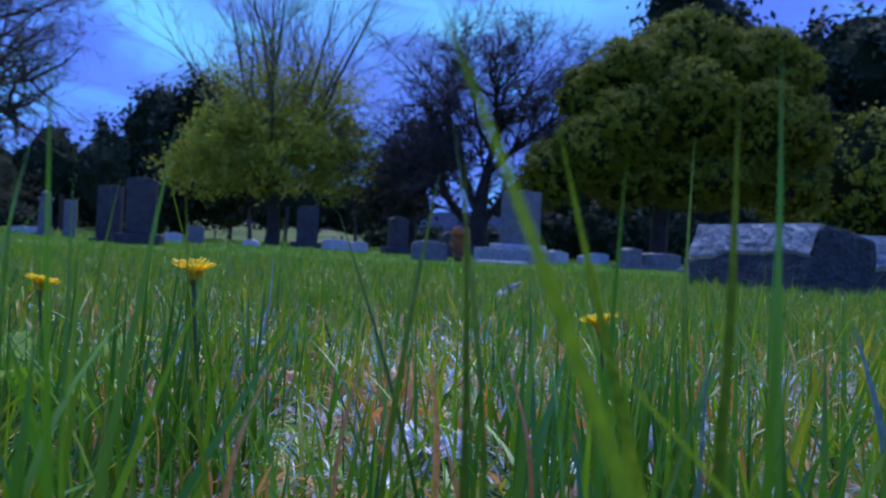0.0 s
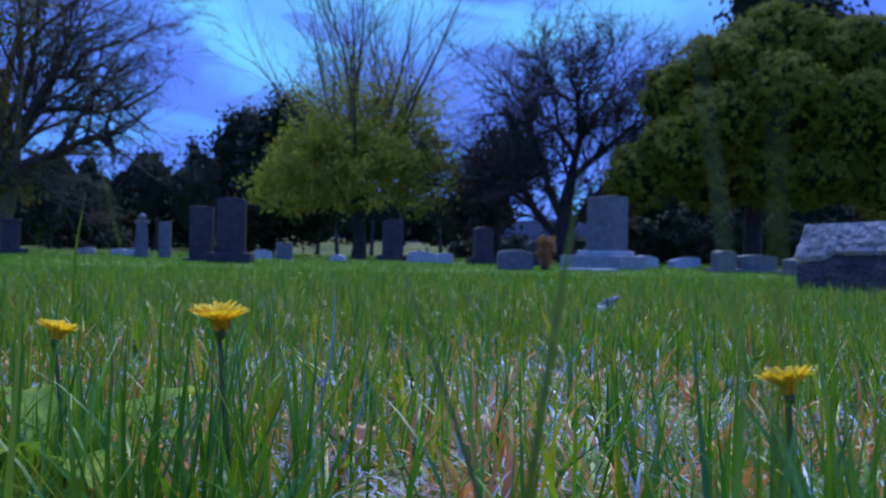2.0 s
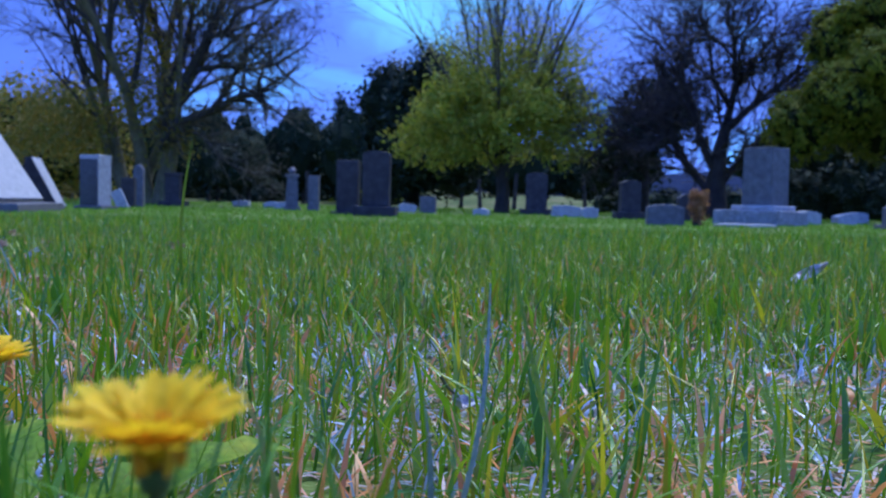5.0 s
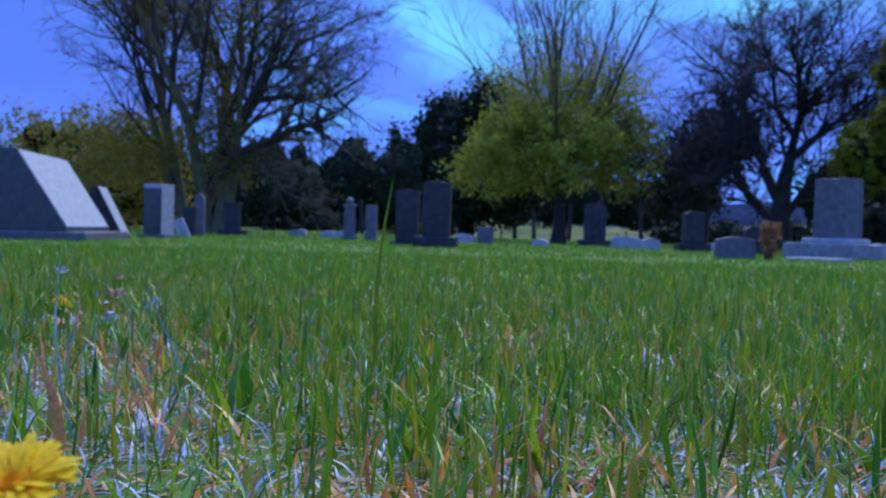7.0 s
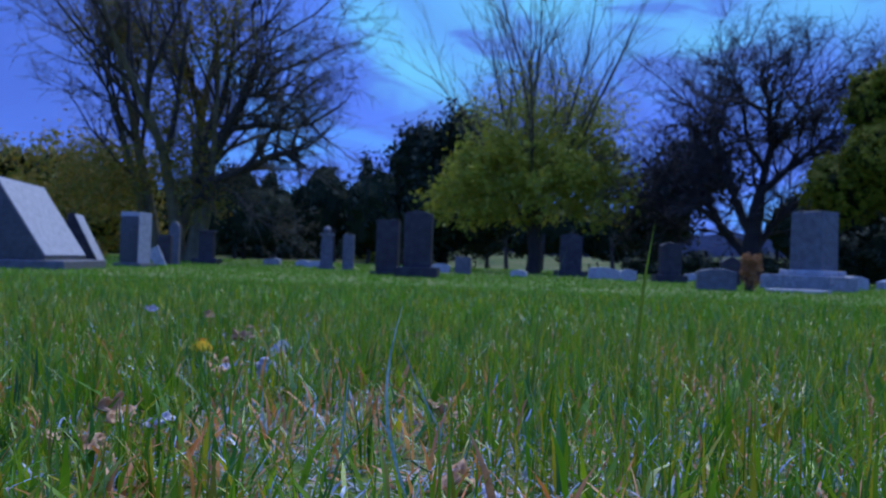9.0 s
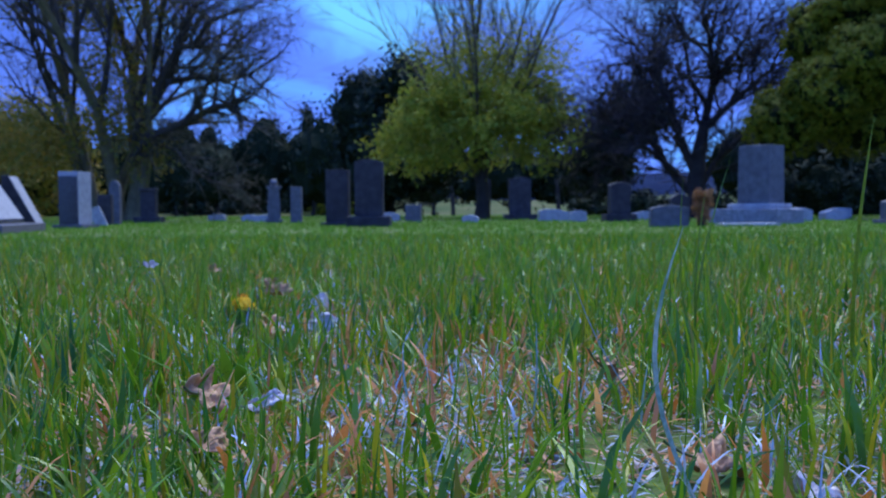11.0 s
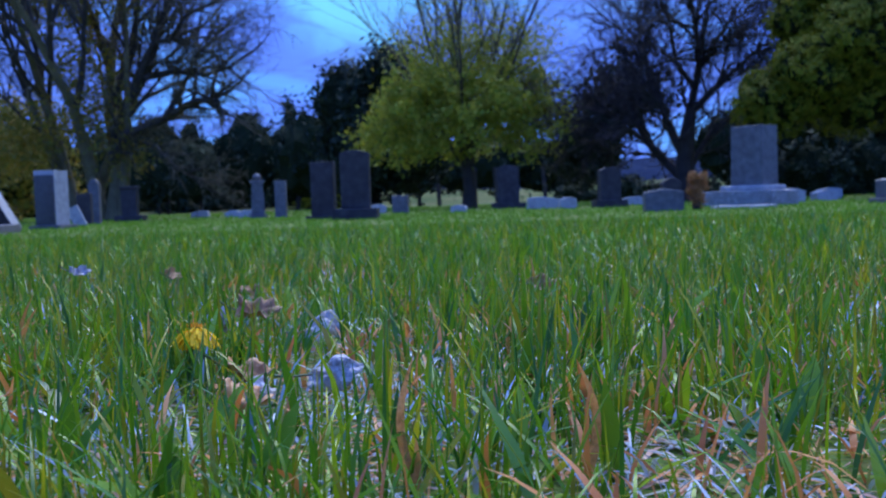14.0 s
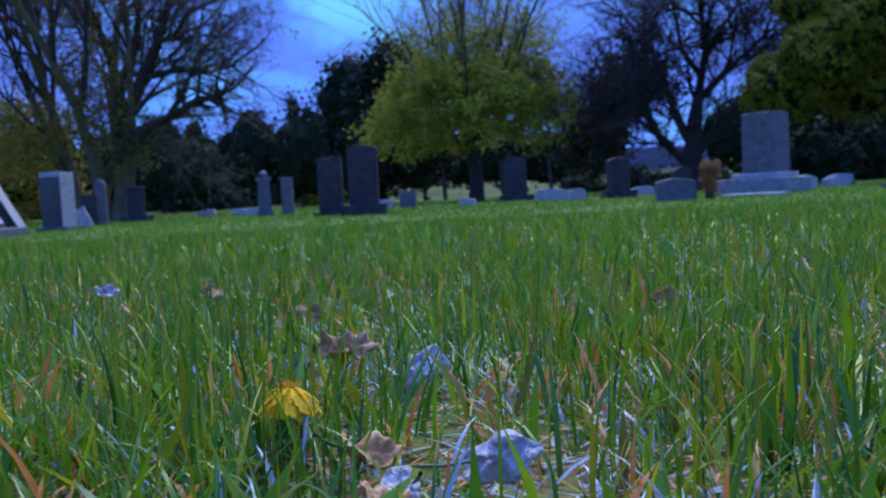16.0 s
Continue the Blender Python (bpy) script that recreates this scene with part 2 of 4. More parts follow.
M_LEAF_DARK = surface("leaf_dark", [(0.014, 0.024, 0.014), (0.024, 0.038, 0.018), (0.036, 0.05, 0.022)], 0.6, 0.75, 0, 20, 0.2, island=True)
M_CORE_SHADE = surface("crown_shade", [(0.012, 0.018, 0.008), (0.02, 0.028, 0.01)], 2, 0.9, 0.5, 9, 0.1)
M_GRANITE = surface("granite_grey", [(0.075, 0.073, 0.078), (0.118, 0.114, 0.121), (0.165, 0.16, 0.165)], 9, 0.55, 0.25, 110)
M_GRANITE_DK = surface("granite_dark", [(0.019, 0.016, 0.018), (0.037, 0.032, 0.035), (0.058, 0.051, 0.052)], 7, 0.55, 0.25, 90, 0.35)
M_GRANITE_PALE = surface("granite_pale", [(0.27, 0.265, 0.27), (0.38, 0.375, 0.38), (0.46, 0.455, 0.455)], 10, 0.5, 0.2, 90)
M_POLISH = surface("granite_polished", [(0.05, 0.048, 0.052), (0.085, 0.08, 0.084)], 14, 0.22, 0.05, 140)
M_ROUGH = surface("granite_rockfaced", [(0.18, 0.178, 0.184), (0.27, 0.266, 0.272), (0.38, 0.375, 0.38)], 14, 0.75, 0.7, 60)
# lit and shaded tones of the rock markers' one granite
M_HEWN_LIT = surface("granite_hewn_lit", [(0.30, 0.295, 0.305), (0.44, 0.435, 0.445), (0.58, 0.575, 0.58)], 14, 0.7, 0.6, 60)
M_ROUGH_SHADED = surface("granite_rock_shaded", [(0.018, 0.017, 0.018), (0.036, 0.034, 0.036), (0.062, 0.06, 0.061)], 16, 0.8, 0.9, 60)
M_RUST = surface("dried_flowers", [(0.30, 0.12, 0.04), (0.42, 0.22, 0.06), (0.20, 0.10, 0.03)], 20, 0.8, 0, 60, island=True, translucent=0.2)
# the haze of distance is put into the hill's blue colour
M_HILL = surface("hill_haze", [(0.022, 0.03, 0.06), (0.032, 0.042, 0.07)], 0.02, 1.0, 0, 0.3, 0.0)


# ---- helpers for meshes ----
def smooth01(a, b, v):
    t = min(1.0, max(0.0, (v - a) / (b - a)))
    return t * t * (3 - 2 * t)


def ground_z(x, y):
    """Height of the lawn: level by the path, falling 15 cm towards the graves."""
    return -0.15 * smooth01(2.2, 11.0, math.hypot(x * 0.8, y)) + 0.006 * noise.noise((x * 3.1, y * 3.1, 0.0)) * (1 - smooth01(2, 5, abs(y)))


def mesh_from(name, verts, faces, material, smooth=False):
    me = bpy.data.meshes.new(name)
    me.from_pydata(verts, [], faces)
    me.materials.append(material)
    if smooth:
        me.polygons.foreach_set("use_smooth", [True] * len(me.polygons))
    me.update()
    return me


def quick_mesh(name, verts, faces, material):
    """verts (n,3) and faces (m,k) as arrays, all faces with k corners."""
    me = bpy.data.meshes.new(name)
    n, (m, k) = len(verts), faces.shape
    me.vertices.add(n)
    me.vertices.foreach_set("co", np.ascontiguousarray(verts, dtype=np.float32).ravel())
    me.loops.add(m * k)
    me.loops.foreach_set("vertex_index", np.ascontiguousarray(faces, dtype=np.int32).ravel())
    me.polygons.add(m)
    me.polygons.foreach_set("loop_start", np.arange(0, m * k, k, dtype=np.int32))
    me.update(calc_edges=True)
    me.polygons.foreach_set("use_smooth", np.ones(m, dtype=bool))
    me.materials.append(material)
    return me


def child(name, me, parent, m=None, label=""):
    ob = new(name, me)
    ob.parent = parent
    if m is not None:
        ob.matrix_basis = m
    return tagged(ob, label)


def part(name, bm, material, parent, label="", m=None, smooth=False):
    me = bpy.data.meshes.new(name)
    bm.to_mesh(me)
    bm.free()
    me.materials.append(material)
    if smooth:
        me.polygons.foreach_set("use_smooth", [True] * len(me.polygons))
    return child(name, me, parent, m, label)


def prism(outline, depth, bevel=0.012, rough=0.0, seed=0, cuts=0):
    """An outline in x and z, made solid along y and bevelled; rough: uneven, broken faces."""
    bm = bmesh.new()
    front = [bm.verts.new((x, -depth / 2, z)) for x, z in outline]
    back = [bm.verts.new((x, depth / 2, z)) for x, z in outline]
    bm.faces.new(front)
    bm.faces.new(back[::-1])
    k = len(outline)
    for i in range(k):
        bm.faces.new((front[i], back[i], back[(i + 1) % k], front[(i + 1) % k]))
    bmesh.ops.recalc_face_normals(bm, faces=bm.faces)
    if bevel:
        bmesh.ops.bevel(bm, geom=bm.edges[:], offset=bevel, segments=2, affect="EDGES", profile=0.6)
    if cuts:
        bmesh.ops.subdivide_edges(bm, edges=bm.edges[:], cuts=cuts, use_grid_fill=True)
        bmesh.ops.triangulate(bm, faces=bm.faces[:])
    if rough:
        for v in bm.verts:
            p = v.co * 7 + Vector((seed, seed, 0))
            q = p * 3.5
            v.co += rough * Vector((noise.noise(p) + 0.5 * noise.noise(q), noise.noise(p + Vector((9, 0, 0))) + 0.5 * noise.noise(q + Vector((9, 0, 0))), noise.noise(p + Vector((0, 9, 0))) + 0.5 * noise.noise(q + Vector((0, 9, 0)))))
    return bm


def box(w, d, h, bevel=0.012, z=0.0, rough=0.0, seed=0, cuts=0):
    return prism([(-w / 2, z), (w / 2, z), (w / 2, z + h), (-w / 2, z + h)], d, bevel, rough, seed, cuts)


def tubes_mesh(name, tubes, sides, material):
    """tubes: list of (points, radii); one mesh of tapering tubes."""
    verts, faces = [], []
    ring = [(math.cos(2 * math.pi * i / sides), math.sin(2 * math.pi * i / sides)) for i in range(sides)]
    for pts, rad in tubes:
        base = len(verts)
        for i, p in enumerate(pts):
            a, b = pts[max(0, i - 1)], pts[min(len(pts) - 1, i + 1)]
            d = (b - a).normalized() if (b - a).length > 1e-6 else Vector((0, 0, 1))
            u = d.orthogonal().normalized()
            w = d.cross(u)
            for c, s in ring:
                verts.append(p + (u * c + w * s) * rad[i])
        for i in range(len(pts) - 1):
            for j in range(sides):
                q = base + i * sides
                faces.append((q + j, q + (j + 1) % sides, q + sides + (j + 1) % sides, q + sides + j))
    return quick_mesh(name, np.array([tuple(v) for v in verts]), np.array(faces), material)


def leaf_quads(centres, size, rng, droop=0.0, out=None):
    """A rhombic leaf at each centre, turned at random, or facing about the way that out gives."""
    n = len(centres)
    a = rng.normal(size=(n, 3))
    if out is not None:
        nrm = out + rng.normal(size=(n, 3)) * 0.38
        nrm /= np.linalg.norm(nrm, axis=1)[:, None]
        a -= nrm * (a * nrm).sum(1)[:, None]
        b = np.cross(nrm, a)
        a /= np.linalg.norm(a, axis=1)[:, None]
        b /= np.linalg.norm(b, axis=1)[:, None]
        s = size * rng.uniform(0.55, 1.45, n)[:, None]
        v = np.stack([centres - a * s, centres + b * s * 0.5, centres + a * s, centres - b * s * 0.5], 1).reshape(-1, 3)
        return v, np.arange(4 * n).reshape(n, 4)
    a[:, 2] -= droop
    a /= np.linalg.norm(a, axis=1)[:, None]
    b = rng.normal(size=(n, 3))
    b -= a * (a * b).sum(1)[:, None]
    b /= np.linalg.norm(b, axis=1)[:, None]
    s = size * rng.uniform(0.55, 1.45, n)[:, None]
    v = np.stack([centres - a * s, centres + b * s * 0.45, centres + a * s, centres - b * s * 0.45], 1).reshape(-1, 3)
    return v, np.arange(4 * n).reshape(n, 4)


def foliage(name, blobs, clumps, leaves, size, spread, seed, material, droop=0.0, flat_bottom=None, shell=0.45, facing=False):
    """Leaves in clumps through a crown made of ellipsoids, thickest near their skins."""
    rng = np.random.default_rng(seed)
    blobs = np.array(blobs, dtype=float)
    weight = blobs[:, 3] * blobs[:, 4] + blobs[:, 3] * blobs[:, 5]
    pick = rng.choice(len(blobs), clumps, p=weight / weight.sum())
    d = rng.normal(size=(clumps, 3))
    d /= np.linalg.norm(d, axis=1)[:, None]
    r = rng.uniform(0, 1, clumps) ** shell
    c = blobs[pick, :3] + d * r[:, None] * blobs[pick, 3:]
    which = rng.integers(0, clumps, leaves)
    p = c[which] + rng.normal(size=(leaves, 3)) * spread * rng.uniform(0.4, 1.3, leaves)[:, None]
    out = d / blobs[pick, 3:]
    out = (out / np.linalg.norm(out, axis=1)[:, None])[which] if facing else None
    if flat_bottom is not None:
        stay = p[:, 2] > flat_bottom + 0.25 * np.sin(p[:, 0] * 3 + p[:, 1])
        p, out = p[stay], out[stay] if facing else None
    v, f = leaf_quads(p, size, rng, droop, out)
    return quick_mesh(name, v, f, material)


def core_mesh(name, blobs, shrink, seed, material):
    """A shade-coloured filling inside a dense crown: lumpy ellipsoids in one mesh."""
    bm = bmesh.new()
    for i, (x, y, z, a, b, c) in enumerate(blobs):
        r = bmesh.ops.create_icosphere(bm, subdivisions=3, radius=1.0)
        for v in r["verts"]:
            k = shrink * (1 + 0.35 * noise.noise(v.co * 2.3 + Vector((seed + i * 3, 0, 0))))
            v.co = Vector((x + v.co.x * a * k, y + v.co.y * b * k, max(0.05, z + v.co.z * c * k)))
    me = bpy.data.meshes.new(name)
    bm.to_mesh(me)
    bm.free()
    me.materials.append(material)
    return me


def grow(rng, p, d, length, radius, level, spec, out):
    """A bending branch and its side branches; out[level] takes the tubes."""
    steps = 5
    pts, rad = [p.copy()], [radius]
    for i in range(steps):
        jitter = Vector(rng.normal(size=3)) * spec["bend"]
        d = (d + jitter + Vector((0, 0, spec["lift"][min(level, len(spec["lift"]) - 1)]))).normalized()
        p = p + d * (length / steps)
        pts.append(p.copy())
        rad.append(radius * (1 - 0.8 * (i + 1) / steps))
    out[level].append((pts, rad))
    if level + 1 >= spec["levels"]:
        return
    for i in range(spec["kids"][level]):
        t = rng.uniform(spec["from"][level], 1.0)
        k = min(steps - 1, int(t * steps))
        q = pts[k].lerp(pts[k + 1], t * steps - k)
        dd = (pts[k + 1] - pts[k]).normalized()
        side = dd.orthogonal().normalized()
        side.rotate(Matrix.Rotation(rng.uniform(0, 2 * math.pi), 3, dd))
        ang = rng.uniform(*spec["angle"][level])
        nd = dd * math.cos(ang) + side * math.sin(ang)
        grow(rng, q, nd, length * rng.uniform(*spec["ratio"]), max(spec["thin"], rad[k] * 0.62), level + 1, spec, out)


def thing(name, x, y, label, category, rz=0.0, z=None, group="", kind="", rx=0.0, ry=0.0):
    e = new(name)
    e.matrix_basis = pose(x, y, ground_z(x, y) if z is None else z, rx, ry, rz)
    e.empty_display_size = 0.1
    return tagged(e, label, category, group, kind)


# ---- ground: one sheet to the horizon ----
def make_ground():
    xs = sorted(set([-2500, -900, -400, -180, -90, -60] + list(np.linspace(-40, 40, 81)) + [60, 90, 180, 400, 900, 2500] + list(np.linspace(-3, 2, 84))))
    ys = sorted(set([-2500, -600, -150, -60, -30, -15] + list(np.linspace(-8, 60, 69)) + [80, 120, 200, 400, 900, 2500] + list(np.linspace(-1, 4, 84))))
    verts = [(x, y, ground_z(x, y)) for y in ys for x in xs]
    n = len(xs)
    faces = [(j * n + i, j * n + i + 1, (j + 1) * n + i + 1, (j + 1) * n + i) for j in range(len(ys) - 1) for i in range(n - 1)]
    me = quick_mesh("ground", np.array(verts), np.array(faces), M_LAWN)
    return tagged(new("ground", me), "green lawn with brown thatch between the blades", "lawn", kind="structure")


make_ground()


def make_bank():
    """A dry grassy bank that rises beyond the graves, seen between the trunks."""
    nx, ny = 70, 8
    verts, faces = [], []
    for j in range(ny):
        for i in range(nx):
            x = -90 + 180 * i / (nx - 1)
            f = j / (ny - 1)
            verts.append((x, 55 + 26 * f, -0.2 + (1.5 + 0.5 * noise.noise((x * 0.06, 0, 0))) * smooth01(0, 1, f)))
    faces = [(j * nx + i, j * nx + i + 1, (j + 1) * nx + i + 1, (j + 1) * nx + i) for j in range(ny - 1) for i in range(nx - 1)]
    tagged(new("bank", quick_mesh("bank", np.array(verts), np.array(faces), M_BANK)), "dry yellow-green bank rising behind the graves", "bank", kind="structure")


make_bank()


def make_hill():
    bm = bmesh.new()
    n, rows = 60, 6
    grid = []
    for j in range(rows):
        row = []
        for i in range(n):
            x = -400 + 800 * i / (n - 1)
            hgt = 16 + 7 * noise.noise((x * 0.008, 3.1, 0)) + 3 * noise.noise((x * 0.03, 1.0, 0))
            row.append(bm.verts.new((x, 330 + j * 12, hgt * math.sin(math.pi / 2 * j / (rows - 1)) ** 0.6 - 0.5)))
        grid.append(row)
    for j in range(rows - 1):
        for i in range(n - 1):
            bm.faces.new((grid[j][i], grid[j][i + 1], grid[j + 1][i + 1], grid[j + 1][i]))
    me = bpy.data.meshes.new("hill")
    bm.to_mesh(me)
    bm.free()
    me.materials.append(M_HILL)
    tagged(new("hill", me), "low hill behind the trees, haze put into its blue colour", "hill", kind="structure")


make_hill()
# ---- trees ----
def tree_yellow(x, y):
    """Broad tree: leafy skirt below, long bare upright twigs above."""
    t = thing("tree", x, y, "broad tree with yellow-green leaves below and bare twigs above", "tree")
    rng = np.random.default_rng(11)
    out = [[], [], [], []]
    spec = dict(levels=4, bend=0.11, lift=(0.0, 0.05, 0.05, 0.03), kids=(6, 7, 5), angle=((0.3, 0.7), (0.3, 0.7), (0.3, 0.7)), ratio=(0.34, 0.52), thin=0.008)
    spec["from"] = (0.4, 0.3, 0.25)
    out[0].append(([Vector((0, 0, -0.1)), Vector((0.05, 0, 0.6)), Vector((0.0, 0, 1.3)), Vector((0.1, 0, 2.2))], [0.30, 0.24, 0.22, 0.15]))
    for k in range(17):
        a = k * 2.4
        lean = 0.06 + 0.72 * (k / 17) + rng.uniform(-0.05, 0.05)
        grow(rng, Vector((0.03 * math.cos(a), 0.03 * math.sin(a), rng.uniform(0.9, 1.7))), Vector((math.cos(a) * lean, math.sin(a) * lean, 1)), rng.uniform(7.2, 9.4) * (1 - 0.22 * lean), 0.062, 1, spec, out)
    child("trunk", tubes_mesh("trunk", out[0] + out[1], 7, M_BARK_GREY), t)
    tagged(child("branchwork", tubes_mesh("branchwork", out[2] + out[3], 4, M_TWIG_OLIVE), t, label="bare upright twigs"), kind="stuff")
    blobs = [(0.1, 0, 3.3, 3.3, 3.0, 1.7), (-2.4, -0.6, 2.6, 1.45, 1.8, 1.25), (2.2, -0.6, 2.8, 1.45, 1.8, 1.3), (0.0, -1.6, 3.1, 2.6, 1.5, 1.5), (-1.2, -0.6, 3.9, 1.8, 1.6, 0.8), (1.4, -0.4, 4.0, 1.8, 1.6, 0.8)]
    child("crown", foliage("crown", blobs, 820, 26000, 0.080, 0.18, 5, M_LEAF_YG, 0.3, 1.2, 0.45), t, label="yellow-green autumn leaves")
    thin = [(0.2, 0, 5.3, 2.7, 2.4, 1.9), (-1.0, 0, 5.2, 1.9, 1.8, 1.4), (1.8, 0, 5.0, 1.6, 1.6, 1.3)]
    child("sparse_leaves", foliage("sparse_leaves", thin, 1000, 9800, 0.060, 0.30, 6, M_LEAF_YG, 0.3, None, 0.6), t)
    return t


def tree_bare(x, y):
    """Dark bare tree that forks low into spreading, crooked limbs."""
    t = thing("tree", x, y, "dark bare tree forking low into spreading limbs", "tree")
    rng = np.random.default_rng(4)
    out = [[], [], [], [], []]
    spec = dict(levels=5, bend=0.17, lift=(0.0, 0.02, 0.03, 0.0, -0.03), kids=(4, 7, 10, 9), angle=((0.3, 0.7), (0.4, 0.9), (0.4, 1.0), (0.4, 1.1)), ratio=(0.40, 0.60), thin=0.011)
    spec["from"] = (0.5, 0.2, 0.2, 0.15)
    out[0].append(([Vector((0.1, 0, -0.1)), Vector((0.05, 0, 0.5)), Vector((0, 0, 1.2)), Vector((0.1, 0, 2.2)), Vector((0.25, 0, 3.0))], [0.40, 0.33, 0.30, 0.24, 0.17]))
    limbs = (((0.0, 0.7), ((-0.9, 1.7), (-1.5, 2.7), (-1.7, 3.9)), 0.17), ((-0.6, 1.5), ((-1.6, 2.3), (-2.7, 2.5)), 0.10), ((0.0, 1.4), ((-0.5, 2.4), (-0.8, 3.6), (-1.3, 5.0)), 0.15),
             ((0.15, 2.0), ((0.3, 3.2), (0.5, 4.4), (0.35, 5.6)), 0.17), ((0.3, 2.9), ((1.0, 3.6), (1.7, 4.2), (2.5, 4.9)), 0.13), ((0.1, 1.0), ((0.7, 1.9), (1.5, 2.7), (2.6, 3.5)), 0.13), ((0.4, 4.0), ((1.0, 5.0), (1.6, 5.9)), 0.10), ((0.35, 3.6), ((-0.2, 4.6), (-0.4, 6.0)), 0.10))
    for (bx, bz), marks, r in limbs:
        pts = [Vector((bx, 0, bz))] + [Vector((mx, rng.uniform(-0.5, 0.5), mz)) for mx, mz in marks]
        n = len(pts)
        out[0].append((pts, [r * (1 - 0.55 * i / (n - 1)) for i in range(n)]))
        for i in range(1, n):
            run = (pts[i] - pts[i - 1]).normalized()
            for k in range(4 if i < n - 1 else 6):
                d = (run + Vector(rng.normal(size=3)) * 0.55 + Vector((0, 0, 0.12))).normalized()
                grow(rng, pts[i - 1].lerp(pts[i], rng.uniform(0.4, 1.0)), d, rng.uniform(1.8, 3.0), r * 0.42, 2, spec, out)
    child("trunk", tubes_mesh("trunk", out[0] + out[1], 7, M_BARK), t)
    tagged(child("branchwork", tubes_mesh("branchwork", out[2] + out[3], 4, M_BARK), t), kind="stuff")
    tagged(child("twigwork", tubes_mesh("twigwork", out[4], 3, M_TWIG), t, label="fine bare twigs"), kind="stuff")
    return t


def tree_great(x, y):
    """Old many-stemmed tree: upright leafy stems, bare arching limbs to one side."""
    t = thing("tree", x, y, "great many-stemmed tree, half bare, some olive leaves", "tree")
    rng = np.random.default_rng(23)
    out = [[], [], [], [], []]
    spec = dict(levels=5, bend=0.12, lift=(0.05, 0.05, 0.02, -0.01, -0.05), kids=(8, 5, 6, 6), angle=((0.3, 0.65), (0.35, 0.8), (0.4, 1.0), (0.4, 1.0)), ratio=(0.38, 0.58), thin=0.010)
    spec["from"] = (0.3, 0.3, 0.2, 0.15)
    for sx, dx, dy, ln, r in ((0.75, 0.02, 0.1, 8.6, 0.30), (0.35, -0.04, 0, 9.4, 0.24), (-0.1, 0.04, 0.1, 9.2, 0.20), (-0.5, -0.14, 0.1, 8.8, 0.22), (-0.4, -0.34, -0.2, 7.6, 0.16), (0.9, 0.20, -0.1, 8.0, 0.18)):
        grow(rng, Vector((sx, 0, -0.1)), Vector((dx, dy, 1)).normalized(), ln, r, 0, spec, out)
    limbs = (((0.8, 1.9), ((1.7, 2.6), (2.9, 3.2), (4.2, 3.6), (5.2, 3.5)), 0.20), ((1.5, 2.5), ((2.4, 2.3), (3.2, 1.6), (3.9, 1.2)), 0.08), ((0.9, 2.6), ((1.9, 4.2), (2.8, 5.4), (3.5, 5.7)), 0.19), ((2.0, 4.4), ((3.2, 4.6), (4.4, 4.4), (5.4, 4.6)), 0.12), ((2.6, 3.1), ((3.3, 4.0), (4.2, 4.9), (5.0, 5.3)), 0.11), ((0.9, 3.6), ((1.6, 5.4), (2.4, 7.0)), 0.15), ((2.9, 5.4), ((3.9, 6.2), (4.6, 6.6)), 0.09))
    for (bx, bz), marks, r in limbs:
        pts = [Vector((bx, 0, bz))] + [Vector((mx * 0.9, rng.uniform(-0.6, 0.6), mz)) for mx, mz in marks]
        n = len(pts)
        out[1].append((pts, [r * (1 - 0.6 * i / (n - 1)) for i in range(n)]))
        for i in range(1, n):
            run = (pts[i] - pts[i - 1]).normalized()
            for k in range(4 if i < n - 1 else 6):
                d = (run + Vector(rng.normal(size=3)) * 0.6).normalized()
                grow(rng, pts[i - 1].lerp(pts[i], rng.uniform(0.3, 1.0)), d, rng.uniform(1.3, 2.1), r * 0.38, 2, spec, out)
    child("trunk", tubes_mesh("trunk", out[0], 8, M_BARK_LIGHT), t)
    tagged(child("branchwork", tubes_mesh("branchwork", out[1] + out[2], 5, M_BARK_GREY), t), kind="stuff")
    tagged(child("twigwork", tubes_mesh("twigwork", out[3] + out[4], 3, M_TWIG_OLIVE), t, label="fine bare twigs"), kind="stuff")
    blobs = [(-3.6, 0, 2.6, 2.2, 2, 1.5), (-1.6, -0.8, 2.6, 1.7, 1.3, 1.6), (-2.4, 0, 7.6, 1.6, 1.6, 1.6), (-0.2, 0, 6.6, 1.7, 1.6, 2.6), (0.5, -0.5, 3.6, 1.3, 1.1, 2.2), (1.7, -0.2, 7.4, 1.2, 1.2, 1.6), (1.5, -0.4, 1.9, 0.8, 0.8, 1.0)]
    child("crown", foliage("crown", blobs, 900, 17000, 0.070, 0.28, 8, M_LEAF_OLIVE, 0.4, 0.7, 0.6), t, label="olive and rusty leaves")
    return t


def evergreen(x, y, blobs, material, clumps, leaves, size, spread, seed, label, name="tree", trunk=True, droop=0.0, core=0.82):
    """Dense crown of rounded lobes over a shade-coloured filling and a short trunk."""
    t = thing(name, x, y, label, name)
    if trunk:
        top = max(b[2] for b in blobs)
        child("trunk", tubes_mesh("trunk", [([Vector((0, 0, -0.1)), Vector((0.05, 0, top * 0.5)), Vector((0, 0, top))], [0.3, 0.2, 0.06])], 7, M_BARK), t)
    child("inner_crown", core_mesh("inner_crown", blobs, core, seed, M_CORE_SHADE_OLIVE if material is M_LEAF_CYPRESS else M_CORE_SHADE), t)
    child("crown", foliage("crown", blobs, clumps, leaves, size, spread, seed, material, droop, 0.05, 0.05, True), t)
    return t


